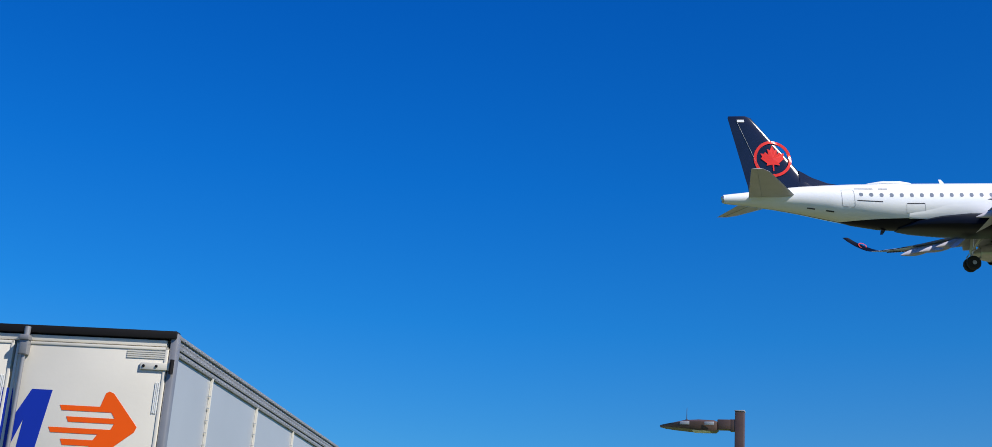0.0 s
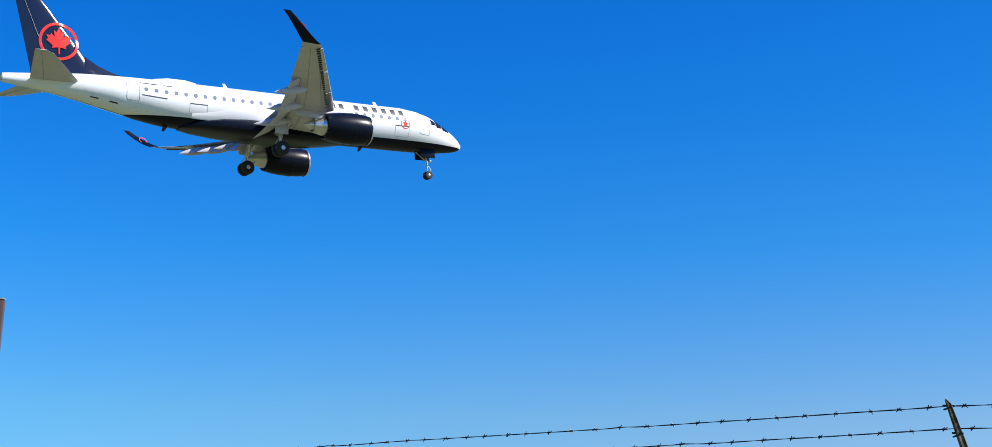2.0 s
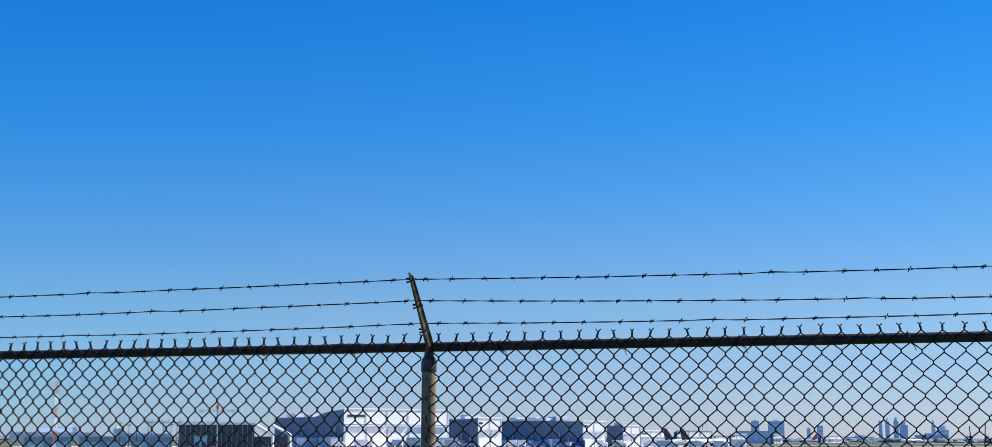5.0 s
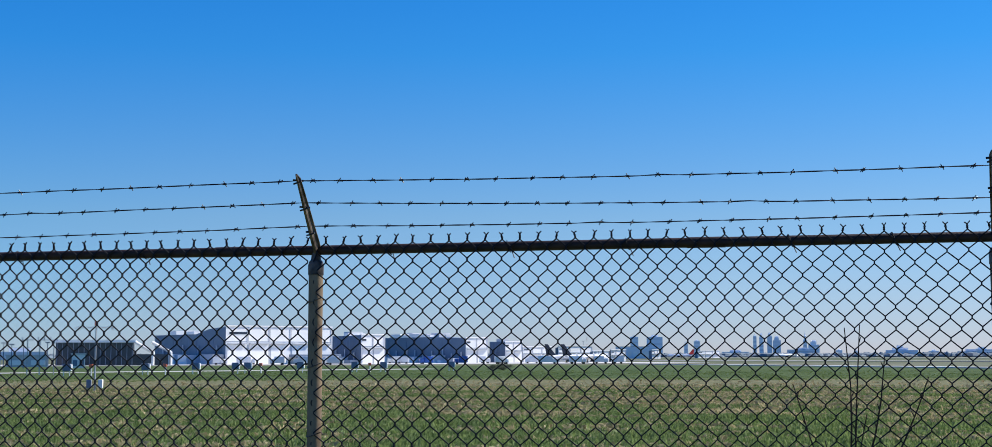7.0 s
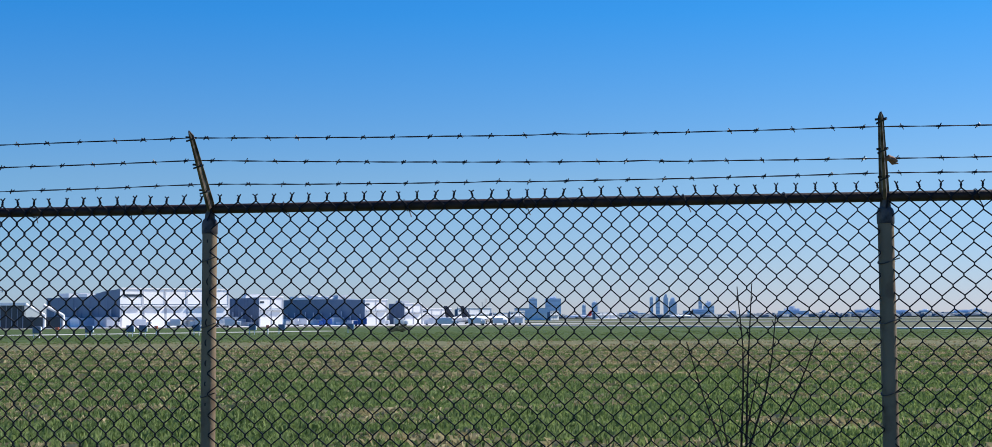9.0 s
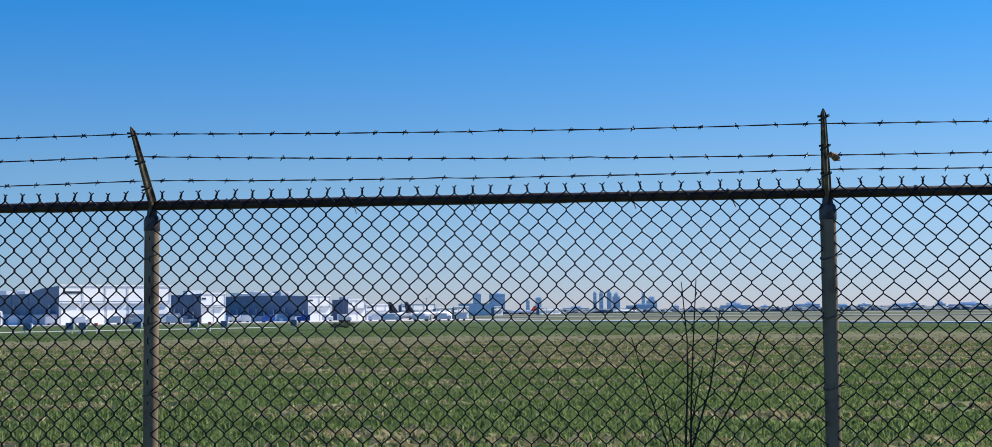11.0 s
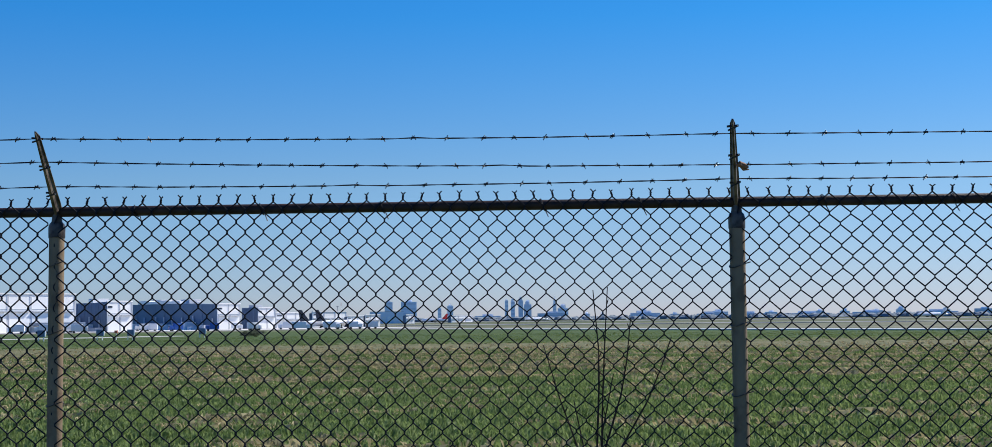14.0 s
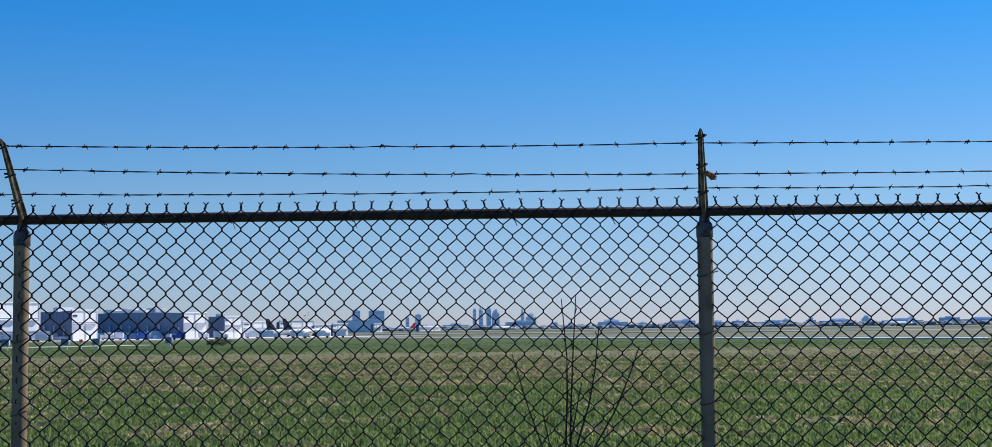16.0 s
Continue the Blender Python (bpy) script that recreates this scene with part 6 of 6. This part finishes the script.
def build_trailer():
    """A box trailer seen on its rear corner."""
    m = Matrix.Translation((-10.868, 3.657, 0)) @ Matrix.Rotation(radians(141.6), 4, "Z")
    t = thing("box_trailer", "cream box trailer with grey sides and orange arrow decal", "trailer", m=m)
    L, W, H, B = 15.5, 2.55, 4.0, 1.15
    split = W / 2 + 0.11
    # local: x forward along the side, y across towards the far side, z up; the rear stands at x = 0
    bm = bmesh.new()
    box(bm, 0.06, L, 0.03, W - 0.03, B, H - 0.05, 0.0)
    part("body", bm, M_TRUCKG, t, "grey smooth side panels", smooth=False)
    bm = bmesh.new()
    box(bm, 0.0, L, 0.0, W, H - 0.045, H, 0.01)
    part("roof", bm, M_TRUCKA, t)
    for k in range(9):
        bm = bmesh.new()
        x = 1.1 + k * 1.57
        box(bm, x - 0.014, x + 0.014, 0.008, 0.028, B + 0.1, H - 0.17)
        part("side_seam", bm, M_TRUCKW, t)
        if k < 5:
            for j in range(22):
                z = B + 0.2 + j * 0.11
                bm = bmesh.new()
                box(bm, x - 0.033, x - 0.025, 0.003, 0.028, z, z + 0.009)
                part("rivet", bm, M_TRUCKG, t)
    for z0, z1, y0 in ((H - 0.175, H - 0.13, 0.008), (H - 0.126, H - 0.085, -0.004), (H - 0.082, H - 0.045, 0.004), (H - 0.042, H - 0.012, -0.012)):
        bm = bmesh.new()
        box(bm, 0.02, L, y0, 0.04, z0, z1, 0.004)
        rail = part("top_rail", bm, M_TRUCKA, t, "riveted aluminium top rail")
        bm = bmesh.new()
        for j in range(60):
            x = 0.15 + j * 0.1
            box(bm, x, x + 0.016, y0 - 0.006, y0, (z0 + z1) / 2 - 0.006, (z0 + z1) / 2 + 0.006)
        part("rail_rivets", bm, M_TRUCKG, rail)
    # rear frame
    bm = bmesh.new()
    box(bm, -0.03, 0.06, -0.01, 0.05, B - 0.1, H, 0.008)
    part("corner_post", bm, M_TRUCKA, t, "aluminium rear corner post")
    bm = bmesh.new()
    box(bm, -0.03, 0.06, W - 0.075, W + 0.01, B - 0.1, H, 0.008)
    part("corner_post", bm, M_TRUCKA, t)
    bm = bmesh.new()
    box(bm, -0.05, 0.05, 0.0, W, H - 0.05, H + 0.015, 0.006)
    part("header_seal", bm, M_TRUCKB, t, "black rubber header seal")
    bm = bmesh.new()
    box(bm, -0.025, 0.05, 0.08, W - 0.08, H - 0.115, H - 0.062, 0.006)
    part("header_rail", bm, M_TRUCKW, t)
    bm = bmesh.new()
    box(bm, -0.06, 0.06, 0.0, W, B - 0.25, B, 0.01)
    part("rear_sill", bm, M_TRUCKB, t)
    for side, y0, y1 in ((0, 0.055, split - 0.012), (1, split + 0.012, W - 0.085)):
        bm = bmesh.new()
        box(bm, -0.035, 0.045, y0, y1, B + 0.02, H - 0.125, 0.01)
        door = part("rear_door", bm, M_TRUCKW, t, "cream rear door")
        bm = bmesh.new()
        for a, b, c, d in ((y0, y0 + 0.025, B + 0.02, H - 0.125), (y1 - 0.025, y1, B + 0.02, H - 0.125), (y0, y1, H - 0.15, H - 0.125)):
            box(bm, -0.042, -0.03, a, b, c, d, 0.003)
        part("door_seal", bm, M_TRUCKW, door)
        hy = y0 if side == 0 else y1
        s = 1 if side == 0 else -1
        for z in (H - 0.29, H - 1.2, H - 2.1):
            bm = bmesh.new()
            ya, yb = sorted((hy - s * 0.03, hy + s * 0.22))
            box(bm, -0.052, -0.036, ya, yb, z - 0.03, z + 0.03, 0.004)
            hinge = part("hinge", bm, M_TRUCKW, door, "bolted cream hinge")
            bm = bmesh.new()
            rod(bm, (-0.055, hy - s * 0.05, z - 0.06), (-0.055, hy - s * 0.05, z + 0.06), 0.018, n=10)
            for q in (0.08, 0.19):
                lathe(bm, [(-0.06, 0.011), (-0.05, 0.013)], 8, Matrix.Translation((0, hy + s * q, z)))
            part("hinge_pin", bm, M_TRUCKB, hinge)
        rod_y = split - 0.1 if side == 0 else split + 0.45
        bm = bmesh.new()
        rod(bm, (-0.075, rod_y, B - 0.1), (-0.075, rod_y, H - 0.06), 0.017, n=12)
        lock = part("lock_rod", bm, M_TRUCKA, door, "vertical steel locking rod")
        bm = bmesh.new()
        box(bm, -0.11, -0.035, rod_y - 0.035, rod_y + 0.035, H - 0.25, H - 0.1, 0.01)
        box(bm, -0.125, -0.05, rod_y - 0.045, rod_y + 0.045, H - 0.13, H - 0.085, 0.01)
        rod(bm, (-0.075, rod_y, H - 0.1), (-0.075, rod_y, H - 0.01), 0.026, n=12)
        part("lock_keeper", bm, M_TRUCKA, lock)
        bm = bmesh.new()
        yv = y0 + 0.02 if side == 0 else y1 - 0.36
        for k in range(4):
            box(bm, -0.041, -0.033, yv, yv + 0.33, H - 0.172 - k * 0.017, H - 0.162 - k * 0.017)
        part("vent_slot", bm, M_TRUCKW, door)
        bm = bmesh.new()
        for k in range(3):
            box(bm, -0.041, -0.033, y0 + 0.035 + k * 0.014, y0 + 0.043 + k * 0.014, H - 0.68, H - 0.42)
        part("label_strip", bm, M_LENS, door)

    def decal(name, pts, mat, label, lift, dz=0.034):
        bm = bmesh.new()
        pts = [(y * 1.1, (z + dz) * 1.09) for y, z in pts]
        a = [bm.verts.new((-0.0365 - lift, y, H - z)) for y, z in pts]
        b = [bm.verts.new((-0.0335, y, H - z)) for y, z in pts]
        bm.faces.new(a)
        for k in range(len(pts)):
            bm.faces.new((a[k], a[(k + 1) % len(pts)], b[(k + 1) % len(pts)], b[k]))
        bmesh.ops.recalc_face_normals(bm, faces=bm.faces[:])
        bmesh.ops.triangulate(bm, faces=bm.faces[:])
        part(name, bm, mat, t, label, smooth=False)

    # arrow of speed bars, and the bold slanted strokes beside it
    decal("arrow_decal", [(0.213, 0.7), (0.229, 0.68), (0.423, 0.455), (0.46, 0.44), (0.486, 0.455), (0.517, 0.56), (0.832, 0.56), (0.811, 0.6), (0.423, 0.6), (0.391, 0.645), (0.769, 0.645), (0.748, 0.685), (0.391, 0.685), (0.412, 0.73), (0.895, 0.73), (0.874, 0.77), (0.507, 0.77), (0.538, 0.815), (0.79, 0.815), (0.769, 0.86), (0.559, 0.86), (0.58, 0.95), (0.544, 0.975), (0.507, 0.965), (0.229, 0.74)],
          M_ORANGE, "orange arrow with speed bars", 0.001)
    decal("letter_decal", [(0.908, 0.45), (1.07, 0.45), (1.2, 0.7), (1.22, 0.45), (1.4, 0.45), (1.48, 0.98), (1.34, 0.98), (1.31, 0.72), (1.27, 0.93), (1.19, 0.93), (1.1, 0.68), (1.13, 0.98), (0.99, 0.98)],
          M_BLUE, "bold blue decal strokes", 0.001)
    for x in (2.4, 3.7):
        for y in (0.25, 0.55, W - 0.55, W - 0.25):
            bm = bmesh.new()
            lathe(bm, [(-0.13, 0.3), (-0.14, 0.45), (-0.1, 0.51), (0.1, 0.51), (0.14, 0.45), (0.13, 0.3)], 24, Matrix.Translation((x, y, 0.51)), axis="Y")
            w = part("wheel", bm, M_TYRE, t)
            bm = bmesh.new()
            lathe(bm, [(-0.1, 0.08), (-0.11, 0.28), (0.11, 0.28), (0.1, 0.08)], 20, Matrix.Translation((x, y, 0.51)), axis="Y")
            part("rim", bm, M_TRUCKA, w)
    bm = bmesh.new()
    for y in (0.7, W - 0.7):
        box(bm, 0.3, L - 0.5, y - 0.06, y + 0.06, B - 0.35, B)
    box(bm, 2.0, 4.1, 0.6, W - 0.6, 0.5, B - 0.3)
    part("chassis", bm, M_TRUCKB, t)
    bm = bmesh.new()
    for y in (0.6, W - 0.6):
        box(bm, L - 3.4, L - 3.2, y - 0.07, y + 0.07, 0.0, B - 0.3)
    part("landing_leg", bm, M_TRUCKA, t)


build_trailer()


def build_street_lamp():
    """A lamp on a square pole, its head reaching towards the trailer."""
    base = Vector((-14.703, 13.504, 0))
    d = Vector((-0.77, -0.64, 0)).normalized()
    t = thing("street_lamp", "bronze car-park lamp with a flat head on a square pole", "street lamp", m=Matrix.Translation((base.x, base.y, ground_z(base.x, base.y))) @ Matrix.Rotation(math.atan2(d.y, d.x), 4, "Z"))
    top = 5.135 - ground_z(base.x, base.y)
    bm = bmesh.new()
    box(bm, -0.067, 0.067, -0.067, 0.067, 0, top, 0.012)
    part("pole", bm, M_LAMP, t, "dark bronze square pole")
    bm = bmesh.new()
    box(bm, -0.072, 0.072, -0.072, 0.072, top, top + 0.02, 0.006)
    part("pole_cap", bm, M_GALV, t)
    bm = bmesh.new()
    box(bm, -0.25, 0.25, -0.25, 0.25, 0, 0.12, 0.02)
    part("foot", bm, M_CONC, t)
    zc = top - 0.205
    bm = bmesh.new()
    box(bm, 0.06, 0.14, -0.06, 0.06, zc - 0.08, zc + 0.09, 0.01)
    box(bm, 0.13, 0.32, -0.07, 0.07, zc - 0.06, zc + 0.085, 0.01)
    part("bracket", bm, M_LAMP, t)
    bm = bmesh.new()
    secs = []
    for x, w, z0, z1 in ((0.32, 0.1, -0.07, 0.05), (0.36, 0.13, -0.095, 0.065), (0.58, 0.17, -0.09, 0.07), (0.8, 0.18, -0.07, 0.055), (0.98, 0.16, -0.055, 0.015), (1.1, 0.1, -0.045, -0.01), (1.17, 0.03, -0.035, -0.022)):
        secs.append([Vector((x, w * sy, zc + z)) for sy, z in ((-1, z0 * 0.6), (-0.9, z0), (0.9, z0), (1, z0 * 0.6), (1, z1 * 0.5), (0.7, z1), (-0.7, z1), (-1, z1 * 0.5))])
    loft(bm, secs)
    head = part("lamp_head", bm, M_LAMP, t, "flat tapering lamp head")
    bm = bmesh.new()
    box(bm, 0.42, 0.68, -0.12, 0.12, zc - 0.094, zc - 0.07, 0.006)
    part("lens", bm, M_LENS, head)
    for x in (0.42, 0.78):
        bm = bmesh.new()
        box(bm, x - 0.07, x + 0.07, 0.172, 0.186, zc - 0.02, zc + 0.03, 0.006)
        part("hinge_plate", bm, M_GALV, head)
    bm = bmesh.new()
    rod(bm, (0.78, 0, zc + 0.05), (0.78, 0, zc + 0.085), 0.02, n=10)
    rod(bm, (0.78, 0, zc + 0.08), (0.78, 0, zc + 0.26), 0.006, 0.003, n=6)
    part("aerial", bm, M_LAMP, head)


build_street_lamp()
